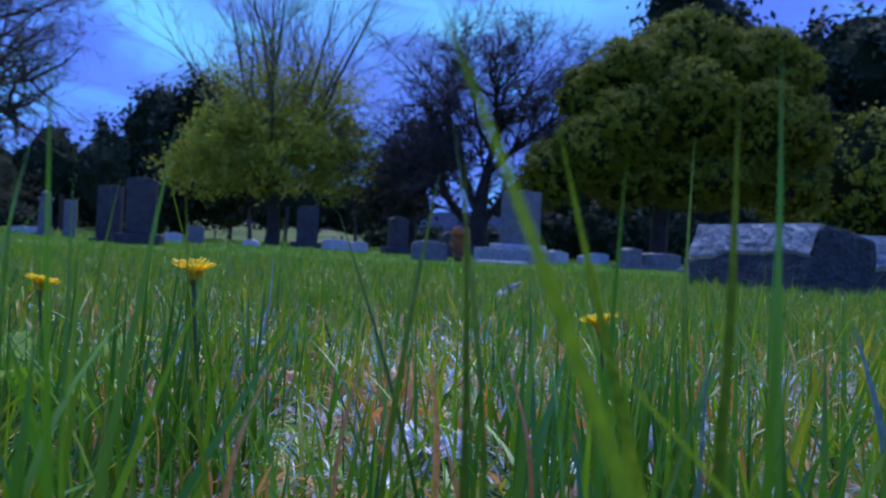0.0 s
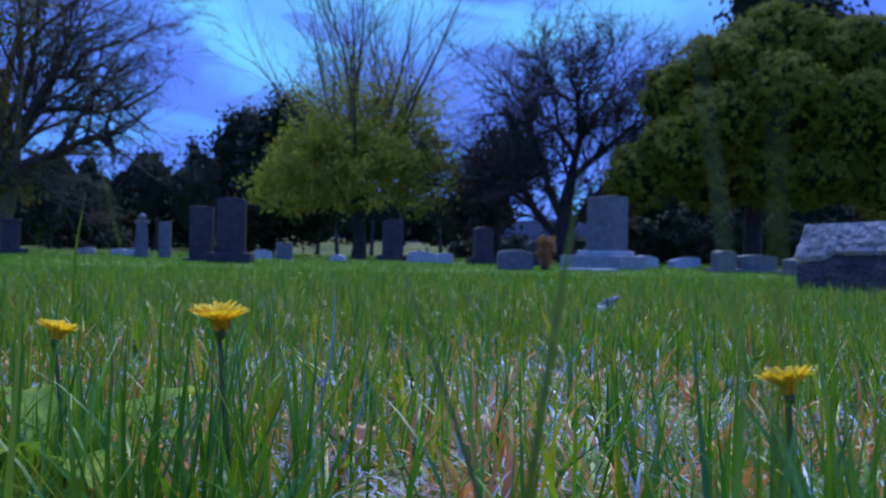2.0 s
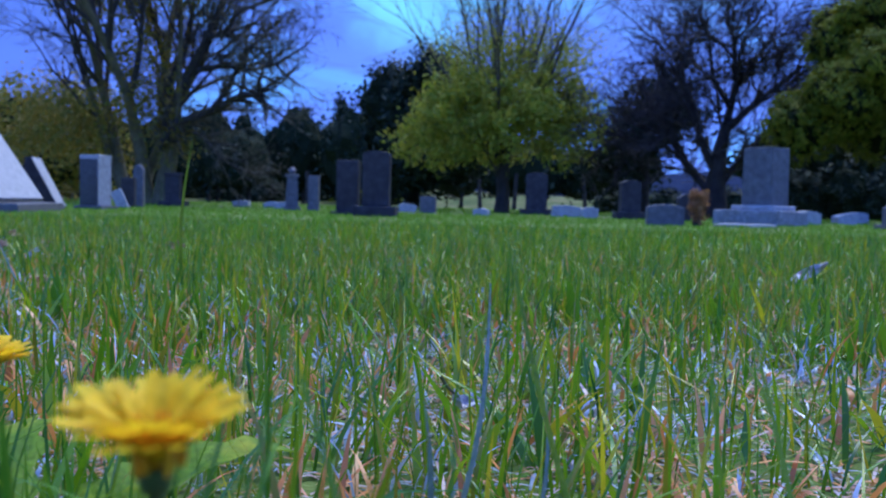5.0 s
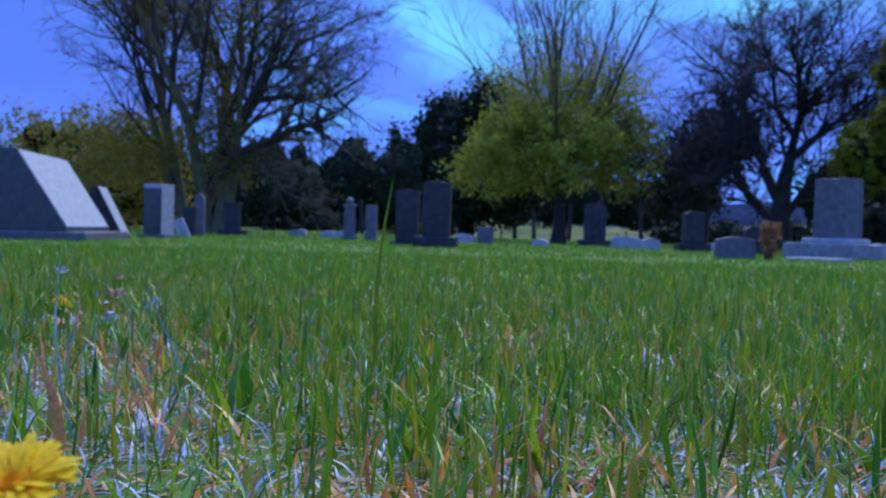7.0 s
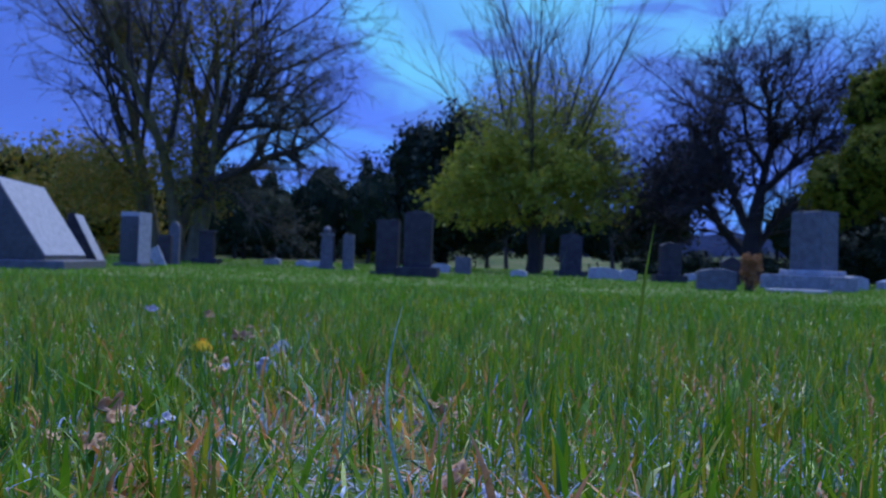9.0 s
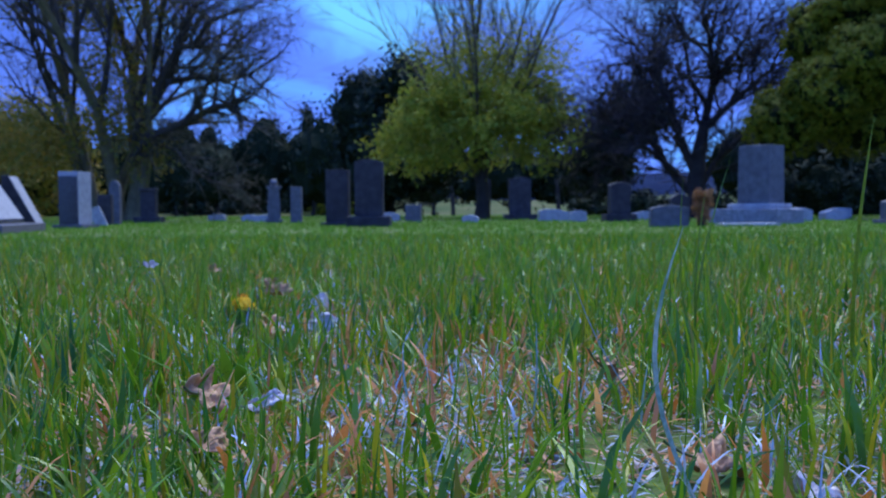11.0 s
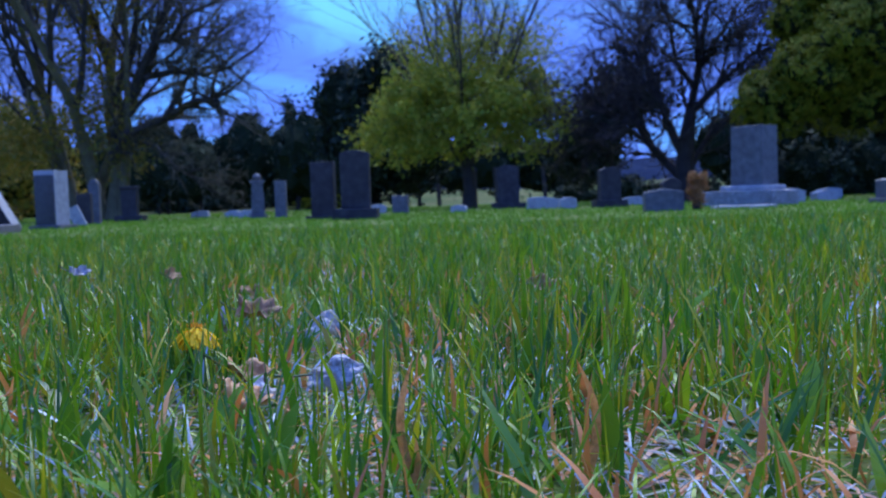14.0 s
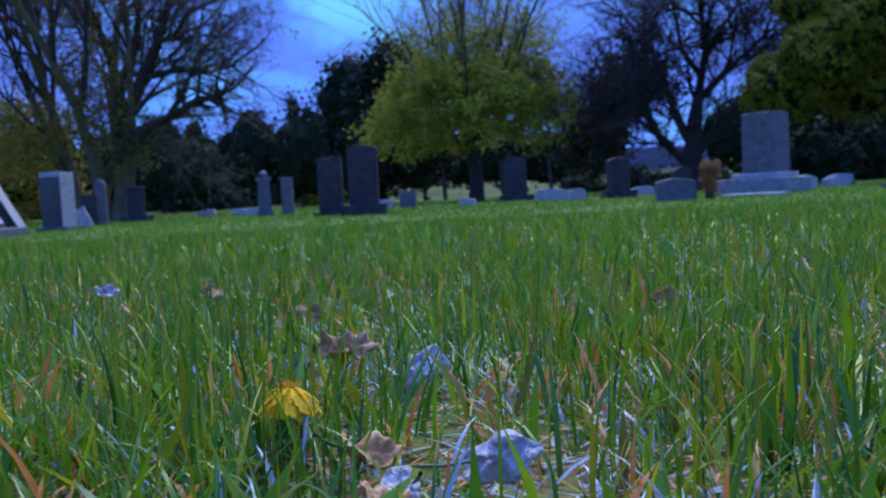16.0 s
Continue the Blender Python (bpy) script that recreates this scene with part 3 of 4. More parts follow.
def cone_blobs(h, r, n, rng, lean=0.0):
    """Lobes stacked into a pointed conifer."""
    out = []
    for i in range(n):
        f = i / (n - 1)
        rr = r * (1 - 0.78 * f)
        a = i * 2.4
        out.append((math.cos(a) * rr * 0.35 + lean * f, math.sin(a) * rr * 0.35, h * (0.12 + 0.8 * f), rr, rr, h / n * 1.25))
    return out


tree_yellow(-5.5, 30.0)
tree_bare(1.55, 30.0)
tree_great(-17.0, 26.0)

# golden-green cypress mass beside the bare tree
rngb = np.random.default_rng(2)
main_lobes = [(-4.3, -1.2, 3.1, 1.25, 1.4, 1.25), (-3.1, -1.6, 4.0, 1.35, 1.4, 1.4), (-1.8, -2.0, 5.0, 1.4, 1.4, 1.35), (-3.2, 0.2, 6.1, 0.95, 1.2, 1.3), (-1.4, -0.4, 7.0, 1.8, 1.6, 1.5), (0.7, 0.2, 8.0, 2.0, 1.8, 1.7), (3.3, 0.0, 7.5, 2.2, 1.8, 1.7), (0.6, -2.0, 5.8, 1.7, 1.3, 1.7), (3.0, -1.8, 5.2, 1.8, 1.4, 1.6), (4.8, -0.8, 5.0, 1.2, 1.4, 1.7), (1.0, -1.0, 3.4, 2.6, 1.6, 1.3), (4.3, -1.0, 3.0, 1.5, 1.4, 1.3), (-1.6, -0.8, 3.2, 1.6, 1.4, 1.2)]
bush_lobes = list(main_lobes)
for lx, ly, lz, la, lb, lc in main_lobes:
    for k in range(9):
        v = Vector(rngb.normal(size=3)).normalized()
        v = Vector((v.x, -abs(v.y), abs(v.z) * 1.1 - 0.25))
        q = rngb.uniform(0.30, 0.46)
        bush_lobes.append((lx + v.x * la * 0.82, ly + v.y * lb * 0.82, lz + v.z * lc * 0.82, la * q, lb * q, lc * q))
bush_lobes = [tuple(0.82 * q for q in b) for b in bush_lobes]
evergreen(7.05, 27.0, bush_lobes, M_LEAF_CYPRESS, 11000, 210000, 0.048, 0.065, 31, "big rounded cypress with golden-green lobes", droop=0.2, core=0.68)

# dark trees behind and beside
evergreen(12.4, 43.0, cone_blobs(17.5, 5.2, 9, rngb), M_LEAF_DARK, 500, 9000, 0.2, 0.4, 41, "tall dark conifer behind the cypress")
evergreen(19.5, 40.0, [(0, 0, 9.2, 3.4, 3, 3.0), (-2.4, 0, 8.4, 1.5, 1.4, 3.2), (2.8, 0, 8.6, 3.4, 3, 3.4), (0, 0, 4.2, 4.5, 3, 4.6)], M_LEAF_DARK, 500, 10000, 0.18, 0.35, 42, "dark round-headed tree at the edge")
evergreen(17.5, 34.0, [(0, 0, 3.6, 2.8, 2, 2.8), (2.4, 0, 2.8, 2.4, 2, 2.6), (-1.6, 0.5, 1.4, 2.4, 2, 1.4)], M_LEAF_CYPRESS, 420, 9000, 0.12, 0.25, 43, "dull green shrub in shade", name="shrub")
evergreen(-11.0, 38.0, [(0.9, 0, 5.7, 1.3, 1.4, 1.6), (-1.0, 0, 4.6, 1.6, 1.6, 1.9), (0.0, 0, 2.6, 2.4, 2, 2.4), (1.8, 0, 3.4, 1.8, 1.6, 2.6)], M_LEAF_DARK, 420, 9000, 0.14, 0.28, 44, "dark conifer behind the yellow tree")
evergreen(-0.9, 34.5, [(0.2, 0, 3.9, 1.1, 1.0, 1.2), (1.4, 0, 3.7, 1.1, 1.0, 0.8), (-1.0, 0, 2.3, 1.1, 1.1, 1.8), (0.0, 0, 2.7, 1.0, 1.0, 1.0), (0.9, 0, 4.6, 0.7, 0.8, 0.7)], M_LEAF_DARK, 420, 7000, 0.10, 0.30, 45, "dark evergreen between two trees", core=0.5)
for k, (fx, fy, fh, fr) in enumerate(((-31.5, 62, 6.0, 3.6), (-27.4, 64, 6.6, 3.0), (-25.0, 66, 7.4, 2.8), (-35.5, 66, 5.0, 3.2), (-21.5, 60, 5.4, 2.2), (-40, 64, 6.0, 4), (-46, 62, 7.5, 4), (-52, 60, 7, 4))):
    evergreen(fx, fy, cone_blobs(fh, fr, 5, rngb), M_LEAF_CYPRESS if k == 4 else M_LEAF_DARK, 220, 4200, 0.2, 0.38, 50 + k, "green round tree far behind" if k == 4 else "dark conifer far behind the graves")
evergreen(-25.5, 31.0, [(0, 0, 3.4, 2.3, 2, 1.9), (2.4, 0, 2.8, 2.2, 2, 2.2), (-2.6, 0, 3.8, 1.6, 2, 1.3), (1.2, 0, 1.4, 3.4, 2, 1.4)], M_LEAF_OLIVE, 480, 9000, 0.11, 0.3, 61, "olive and rust-coloured shrub", name="shrub", core=0.45)

# the last six are added dark fill for the shade under the cypress
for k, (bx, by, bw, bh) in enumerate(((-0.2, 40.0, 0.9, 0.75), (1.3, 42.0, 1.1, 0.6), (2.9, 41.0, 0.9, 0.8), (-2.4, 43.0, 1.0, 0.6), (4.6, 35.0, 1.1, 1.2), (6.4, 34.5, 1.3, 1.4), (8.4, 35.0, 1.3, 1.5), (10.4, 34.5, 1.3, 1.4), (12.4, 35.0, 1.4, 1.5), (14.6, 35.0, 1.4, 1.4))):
    evergreen(bx, by, [(0, 0, bh * 0.6, bw, 0.7, bh), (bw * 0.6, 0, bh * 0.4, bw * 0.7, 0.6, bh * 0.7)], M_LEAF_DARK, 90, 1500, 0.09, 0.14, 90 + k, "low dark bush beyond the graves, also added dark fill under the cypress", name="bush", trunk=False, core=0.7)


def hedge_row():
    """The dark band of far trees that closes the view."""
    rng = np.random.default_rng(9)
    blobs = []
    for x in np.arange(-75, 75, 2.6):
        if -1.5 < x < 4.0:
            continue
        h = 1.7 + 1.2 * rng.random() + (1.5 if x > 10 else 0) + (0.9 if x < -14 else 0)
        blobs.append((x, 52 + rng.uniform(-3, 3), 0.45 + h * 0.75 + 0.35 * rng.random(), 2.2, 1.6, h * 0.8))
    t = thing("far_woods", 0, 0, "dark band of far trees behind the graves", "woods", z=-0.15, kind="stuff")
    child("inner_crown", core_mesh("inner_crown", blobs, 0.85, 77, M_CORE_SHADE), t)
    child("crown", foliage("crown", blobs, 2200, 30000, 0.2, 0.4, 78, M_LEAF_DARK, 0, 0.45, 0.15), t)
    tubes = []
    for x in np.arange(-40, 40, 2.1):
        if -1.5 < x < 4.0:
            continue
        xx, yy = x + rng.uniform(-0.8, 0.8), 50 + rng.uniform(-3, 3)
        tubes.append(([Vector((xx, yy, -0.1)), Vector((xx + rng.uniform(-0.2, 0.2), yy, 2.0))], [0.14, 0.1]))
    child("trunk", tubes_mesh("trunk", tubes, 5, M_BARK), t)


hedge_row()
# ---- graves ----
def arch_outline(w, h, rise, n=10):
    """Upright slab with a curved top."""
    pts = [(-w / 2, 0), (w / 2, 0), (w / 2, h - rise)]
    for i in range(1, n):
        a = i / n
        pts.append((w / 2 - w * a, h - rise + rise * math.sin(math.pi * a)))
    return pts + [(-w / 2, h - rise)]


def headstone(x, y, w, h, d, rz, material, label, rise=0.0, base=None, cap=0.0, lean=0.0, name="headstone", taper=0.0, rx=0.0):
    t = thing(name, x, y, label, "gravestone", rz=rz, ry=lean, rx=rx, group="gravestones")
    z0 = -0.03
    if base:
        bw, bd, bh = base
        part("base", box(bw, bd, bh + 0.05, 0.015, -0.05, 0.004, x), M_GRANITE if material is not M_GRANITE_DK else M_GRANITE_DK, t)
        z0 = bh
    outline = arch_outline(w, h - z0, rise) if rise else [(-w / 2, 0), (w / 2, 0), (w / 2 - taper, h - z0), (-w / 2 + taper, h - z0)]
    part("tablet", prism(outline, d, 0.012, 0.003, x), material, t, m=pose(0, 0, z0))
    if cap:
        part("cap", box(w + 2 * cap, d + 2 * cap, 0.07, 0.02), material, t, m=pose(0, 0, h - 0.01))
    return t


def monument(x, y, rz):
    """Tall die with a low pyramid top, on a stepped base."""
    t = thing("monument", x, y, "tall grey granite monument on a wide stepped base", "gravestone", rz=rz, group="gravestones")
    part("lower_base", box(1.42, 0.92, 0.34, 0.02, -0.06, 0.018, 3, 5), M_ROUGH, t, "rock-faced grey granite base", m=pose(-0.1, 0, 0))
    part("upper_base", box(0.92, 0.72, 0.10, 0.025), M_GRANITE_PALE, t, m=pose(-0.03, 0, 0.275))
    bm = bmesh.new()
    rings = []
    for w, d, z in ((0.64, 0.54, 0.0), (0.62, 0.52, 1.085)):
        rings.append([bm.verts.new((sx * w / 2, sy * d / 2, z)) for sx, sy in ((-1, -1), (1, -1), (1, 1), (-1, 1))])
    apex = bm.verts.new((0, 0, 1.11))
    bm.faces.new(rings[0][::-1])
    for a, b in zip(rings, rings[1:]):
        for i in range(4):
            bm.faces.new((a[i], a[(i + 1) % 4], b[(i + 1) % 4], b[i]))
    for i in range(4):
        bm.faces.new((rings[-1][i], rings[-1][(i + 1) % 4], apex))
    bmesh.ops.bevel(bm, geom=[e for e in bm.edges if e.is_manifold][:], offset=0.005, segments=1, affect="EDGES")
    part("die", bm, M_GRANITE, t, m=pose(0, 0, 0.37))
    return t


def slant_monument(x, y, rz, length, height, run, thick, base_h, label, material, tilt=0.0):
    """A wedge: steep inscribed face, upright back; length along y."""
    t = thing("slant_monument", x, y, label, "gravestone", rz=rz, rx=tilt, group="gravestones")
    if base_h:
        part("base", box(run + thick + 0.22, length + 0.2, base_h + 0.06, 0.02, -0.06, 0.005, 2), M_GRANITE, t, m=pose((run) / 2, 0, 0))
    outline = [(-thick, 0), (run, 0), (run, 0.05), (thick * 0.15, height), (-thick * 0.5, height), (-thick, height * 0.3)]
    part("die", prism(outline, length, 0.012), material, t, m=pose(0, 0, base_h))
    slope = math.degrees(math.atan2(height - 0.05, run - thick * 0.15))
    # the panel's pale colour stands in for sky light on the slope
    part("face_panel", box(math.hypot(run - thick * 0.15, height) * 0.94, length * 0.96, 0.008, 0.003), M_GRANITE_PALE, t, "inscription face, sky brightness put into its pale colour", m=pose((run + thick * 0.15) / 2 + 0.001, 0, base_h + 0.05 + (height - 0.05) / 2) @ pose(0, 0, 0, 0, slope, 0))
    return t


monument(1.79, 17.75, -40)
headstone(-0.03, 14.6, 0.58, 0.345, 0.24, 8, M_GRANITE, "low grey granite marker with a shallow arched top", rise=0.05)
headstone(-3.67, 25.6, 0.62, 1.23, 0.5, 10, M_GRANITE_DK, "dark granite pedestal stone with a shallow arch", rise=0.07, base=(0.95, 0.75, 0.17))
headstone(-0.84, 21.4, 0.46, 0.93, 0.4, 14, M_GRANITE_DK, "dark rounded pedestal stone on a block base", rise=0.07, base=(0.72, 0.6, 0.18))
headstone(-5.12, 15.35, 0.50, 1.19, 0.24, 10, M_GRANITE_DK, "tall dark granite tablet on a rough low base", rise=0.05, base=(0.76, 0.5, 0.19))
headstone(-6.09, 16.5, 0.44, 1.07, 0.2, 3, M_GRANITE_DK, "tall dark tablet with a flat top", base=(0.6, 0.45, 0.07))
pil = headstone(-9.30, 21.0, 0.32, 0.86, 0.3, 25, M_GRANITE, "narrow grey obelisk with stepped head", base=(0.42, 0.42, 0.1), taper=0.03, cap=0.02)
ob_head = bmesh.new()
bmesh.ops.create_uvsphere(ob_head, u_segments=12, v_segments=8, radius=0.10)
part("finial", ob_head, M_GRANITE, pil, "round stone head", pose(0, 0, 1.0), True)
headstone(-8.70, 21.0, 0.27, 0.90, 0.27, 15, M_GRANITE, "narrow grey pillar stone")
ws = headstone(-10.43, 14.6, 0.40, 1.02, 0.40, 0, M_GRANITE_PALE, "upright stone with dark face and pale rough edges", base=(0.62, 0.5, 0.07))
part("face_panel", box(0.38, 0.01, 0.86, 0.003), M_POLISH, ws.children[1], "dark polished face", m=pose(0, -0.204, 0.01))
slant_monument(-9.97, 11.03, 24, 2.2, 1.13, 0.74, 0.34, 0.13, "large slant-faced family monument, dark sides, pale face", M_POLISH)
slant_monument(-10.72, 13.3, 25, 0.6, 0.90, 0.46, 0.14, 0.0, "leaning slab stone with a pale sloping face", M_GRANITE_DK)
headstone(-12.16, 18.2, 0.30, 0.69, 0.2, 20, M_GRANITE_DK, "small dark tablet beside a leaning post")
headstone(-12.42, 19.0, 0.24, 1.04, 0.2, 20, M_GRANITE, "slim grey post stone with a peaked top", rise=0.12)
headstone(-11.47, 17.0, 0.24, 0.42, 0.1, 25, M_GRANITE_PALE, "small white tilted marker", lean=-24)
headstone(-13.43, 22.2, 0.40, 0.88, 0.3, 15, M_GRANITE_DK, "dark squat stone with a flat cap on a wide base", cap=0.03, base=(0.74, 0.5, 0.16))
headstone(-5.95, 22.0, 0.40, 0.44, 0.2, 5, M_GRANITE, "small upright grey stone")
headstone(0.42, 19.6, 0.40, 0.60, 0.25, 10, M_GRANITE_DK, "small dark stone behind the marker", rise=0.1)
for gx, gy, gw, gh in ((-4.13, 20.0, 0.36, 0.18), (-2.50, 23.0, 0.78, 0.30), (-1.82, 22.0, 0.40, 0.27), (3.15, 22.0, 0.6, 0.28), (2.95, 20.5, 0.5, 0.3), (-7.1, 24, 0.5, 0.25), (-0.2, 25, 0.6, 0.24), (4.2, 23, 0.55, 0.25), (-10.9, 24, 0.5, 0.2), (-13.8, 27, 0.55, 0.22), (5.0, 26, 0.6, 0.3), (-12.0, 25.5, 0.45, 0.2)):
    headstone(gx, gy, gw, gh, 0.3, 12 + 9 * math.sin(gx * 5), M_GRANITE_PALE, "low pale grave marker in the grass", rise=0.05, lean=4 * math.sin(gx * 7))
for gx, gy, gw, gh in ((3.9, 17.0, 0.34, 0.42), (4.55, 17.3, 0.8, 0.35), (4.9, 15.6, 0.55, 0.3)):
    headstone(gx, gy, gw, gh, 0.35, 18, M_GRANITE, "squat grey gravestone on a low base", rise=0.03, base=(gw + 0.2, 0.5, 0.08))


def hewn(bm, amount, seed):
    """Breaks a fine mesh into chipped, rock-pitched faces."""
    for v in bm.verts:
        p = v.co * 9 + Vector((seed, seed * 0.7, 0))
        v.co += amount * Vector((noise.noise(p) + 0.6 * noise.noise(p * 3.1), noise.noise(p + Vector((9, 0, 0))), noise.noise(p + Vector((0, 9, 0))) * 0.5 + 0.4 * noise.noise(p * 2.7)))
    return bm


def rock_marker(x, y, rz, length, thick, h, label, seed):
    """Block marker with hewn sides coloured as shaded and a rock-pitched slope coloured as lit along its long side;
    length along y.
    """
    t = thing("rock_marker", x, y, label, "gravestone", rz=rz, group="gravestones")
    outline = [(0, -0.05), (thick, -0.05), (thick, h * 0.84), (thick * 0.20, h), (0.008, h * 0.45)]
    part("block", hewn(prism(outline, length, 0.012, 0, 0, 7), 0.010, seed), M_ROUGH_SHADED, t, "granite body, shade put into its dark colour")
    bm = bmesh.new()
    nu, nv = 26, 8
    rows = []
    for i in range(nu + 1):
        f = i / nu
        low = 0.50 + 0.16 * noise.noise((f * 3.3 + seed, 0.4, 0)) + 0.05 * noise.noise((f * 11 + seed, 2.0, 0))
        row = []
        for k in range(nv + 1):
            z = h * (low + (1.01 - low) * k / nv)
            sx = thick * 0.20 * max(0.0, (z / h - 0.45) / 0.55) - 0.012 + 0.010 * noise.noise((f * 14, k * 0.8, seed)) + 0.006 * noise.noise((f * 33, k * 1.7, seed))
            row.append(bm.verts.new((sx + (0.016 if k == 0 else 0), (f - 0.5) * length * 0.995, z)))
        rows.append(row)
    for a, b in zip(rows, rows[1:]):
        for k in range(nv):
            bm.faces.new((a[k], b[k], b[k + 1], a[k + 1]))
    bmesh.ops.solidify(bm, geom=bm.faces[:], thickness=0.016)
    bmesh.ops.recalc_face_normals(bm, faces=bm.faces)
    part("hewn_slope", bm, M_HEWN_LIT, t, "rock-pitched granite slope, coloured pale as if lit")
    return t


rock_marker(1.06, 2.94, 17.7, 0.63, 0.27, 0.246, "rock-faced grey granite marker with a hewn slope coloured as lit", 5.0)
rock_marker(1.92, 3.95, 62, 0.56, 0.3, 0.28, "second rock-faced granite marker beside the first", 8.3)


def flat_plaque(x, y, rz, w, d):
    t = thing("plaque", x, y, "flat pale grave plaque level with the grass", "plaque", rz=rz)
    part("slab", box(w, d, 0.07, 0.01, -0.02, 0.002, 4), M_GRANITE_PALE, t)


flat_plaque(1.25, 15.4, 10, 0.9, 0.5)


def dried_bouquet(x, y):
    """A vase of dried, rust-coloured flowers beside the marker."""
    t = thing("flower_vase", x, y, "vase of dried rust-coloured flowers", "vase")
    rng = np.random.default_rng(3)
    bm = bmesh.new()
    prof = [(0.05, 0), (0.07, 0.06), (0.055, 0.14), (0.065, 0.17)]
    rings = [[bm.verts.new((r * math.cos(a * math.pi / 6), r * math.sin(a * math.pi / 6), z)) for a in range(12)] for r, z in prof]
    bm.faces.new(rings[0][::-1])
    for a, b in zip(rings, rings[1:]):
        for i in range(12):
            bm.faces.new((a[i], a[(i + 1) % 12], b[(i + 1) % 12], b[i]))
    part("vase", bm, M_GRANITE_DK, t)
    tagged(child("bouquet", foliage("bouquet", [(0, 0, 0.34, 0.14, 0.12, 0.18), (0.02, 0, 0.16, 0.11, 0.10, 0.15), (-0.06, 0, 0.50, 0.09, 0.08, 0.08), (0.07, 0, 0.48, 0.07, 0.07, 0.09)], 130, 1900, 0.022, 0.03, 12, M_RUST, 0, 0.0, 0.5), t), "rust-brown dried petals", kind="stuff")


dried_bouquet(0.46, 14.55)
# ---- lawn ----
def blades(name, n, region, height, width, seed, material, segs, lie=0.0, clear=0.075, label="", tall=None, patch=0.0):
    """n grass blades as one mesh: tapering, bending strips rooted on the lawn.
    region: x0, x1, y0, y1; height, width: ranges in metres; lie: how far they lie down;
    tall: a stretch (x, y, radius, factor) where the grass stands taller."""
    rng = np.random.default_rng(seed)
    x0, x1, y0, y1 = region
    x, y = rng.uniform(x0, x1, n), rng.uniform(y0, y1, n)
    # tufts: pull the roots towards tuft centres
    k = max(1, n // 14)
    tx, ty = rng.uniform(x0, x1, k), rng.uniform(y0, y1, k)
    own = rng.integers(0, k, n)
    sp = math.sqrt((x1 - x0) * (y1 - y0) / k)
    pull = rng.uniform(0, 1, n) < 0.6
    x = np.where(pull, tx[own] + rng.normal(0, sp * 0.28, n), x)
    y = np.where(pull, ty[own] + rng.normal(0, sp * 0.28, n), y)
    # the stand thins out towards the rim of its stretch
    rim = np.minimum.reduce([(x - x0) / (x1 - x0), (x1 - x) / (x1 - x0), (y1 - y) / (y1 - y0), (y - y0 + 0.3) / (y1 - y0)]) if patch or lie > 0.1 else np.ones(n)
    thin = rng.uniform(0, 0.16, n) < rim
    x, y, own, n = x[thin], y[thin], own[thin], int(thin.sum())
    if patch:
        worn = sum(np.clip(1 - np.hypot(x - wx, y - wy) / wr, 0, 1) for wx, wy, wr in ((0.18, 0.55, 0.45), (-0.62, 0.86, 0.25), (0.0, 0.27, 0.26), (-0.80, 1.12, 0.2), (-1.0, 1.27, 0.12), (-0.22, 0.50, 0.22), (-0.05, 0.85, 0.3), (-0.45, 0.80, 0.2)))
        keep = -0.55 * worn + np.array([noise.noise((a * 5.5, b * 5.5, 2.0)) * 0.5 + 0.5 for a, b in zip(x, y)]) + rng.uniform(-0.25, 0.25, n) > patch
        keep |= rng.uniform(0, 1, n) < 0.18
        x, y, own = x[keep], y[keep], own[keep]
    n = len(x)
    h = rng.uniform(height[0], height[1], n) * rng.uniform(0.6, 1.0, n)
    if tall:
        cx, cy, rad, fac = tall
        f = np.clip(1 - np.hypot((x - cx) / 1.2, y - cy) / rad, 0, 1)
        h *= 1 + (fac - 1) * f * rng.uniform(0.3, 1.0, n)
    # grass under the path stays below the eye
    spots = [tuple(m.translation) for _, m in PATH] if clear else []
    for a, b in zip(spots, spots[1:]):
        for f in (0.0, 0.25, 0.5, 0.75, 1.0):
            px, py = a[0] + (b[0] - a[0]) * f, a[1] + (b[1] - a[1]) * f
            h = np.where(np.hypot(x - px, y - py) < clear, np.minimum(h, 0.05), h)
    w = rng.uniform(width[0], width[1], n)
    head = rng.uniform(0, 2 * math.pi, n)
    bend = rng.gamma(2.0, 0.22, n) + lie
    side = head + math.pi / 2 + rng.normal(0, 0.5, n)
    gz = np.array([ground_z(a, b) for a, b in zip(x, y)])
    rows = []
    px, pz = np.zeros(n), np.zeros(n)
    ang = rng.normal(0.12, 0.32, n) + lie * 0.75
    for i in range(segs + 1):
        f = i / segs
        if i:
            ang = ang + bend / segs * 1.6
            px = px + np.sin(ang) * h / segs
            pz = np.maximum(pz + np.cos(ang) * h / segs, 0.002 if lie else -1)
        ww = w * (1 - f ** 1.8) * (0.75 + 0.5 * min(1, f * 3)) * 0.5
        cx_, cy_ = x + px * np.cos(head), y + px * np.sin(head)
        if i < segs:
            rows.append(np.stack([cx_ - np.cos(side) * ww, cy_ - np.sin(side) * ww, gz + pz], 1))
            rows.append(np.stack([cx_ + np.cos(side) * ww, cy_ + np.sin(side) * ww, gz + pz], 1))
        else:
            rows.append(np.stack([cx_, cy_, gz + pz], 1))
    per = 2 * segs + 1
    v = np.stack(rows, 1).reshape(-1, 3)
    tri = []
    for i in range(segs - 1):
        a = 2 * i
        tri += [(a, a + 1, a + 3), (a, a + 3, a + 2)]
    tri.append((2 * segs - 2, 2 * segs - 1, 2 * segs))
    f = (np.array(tri)[None] + (np.arange(n) * per)[:, None, None]).reshape(-1, 3)
    return tagged(new(name, quick_mesh(name, v, f, material)), label, "grass", kind="stuff")


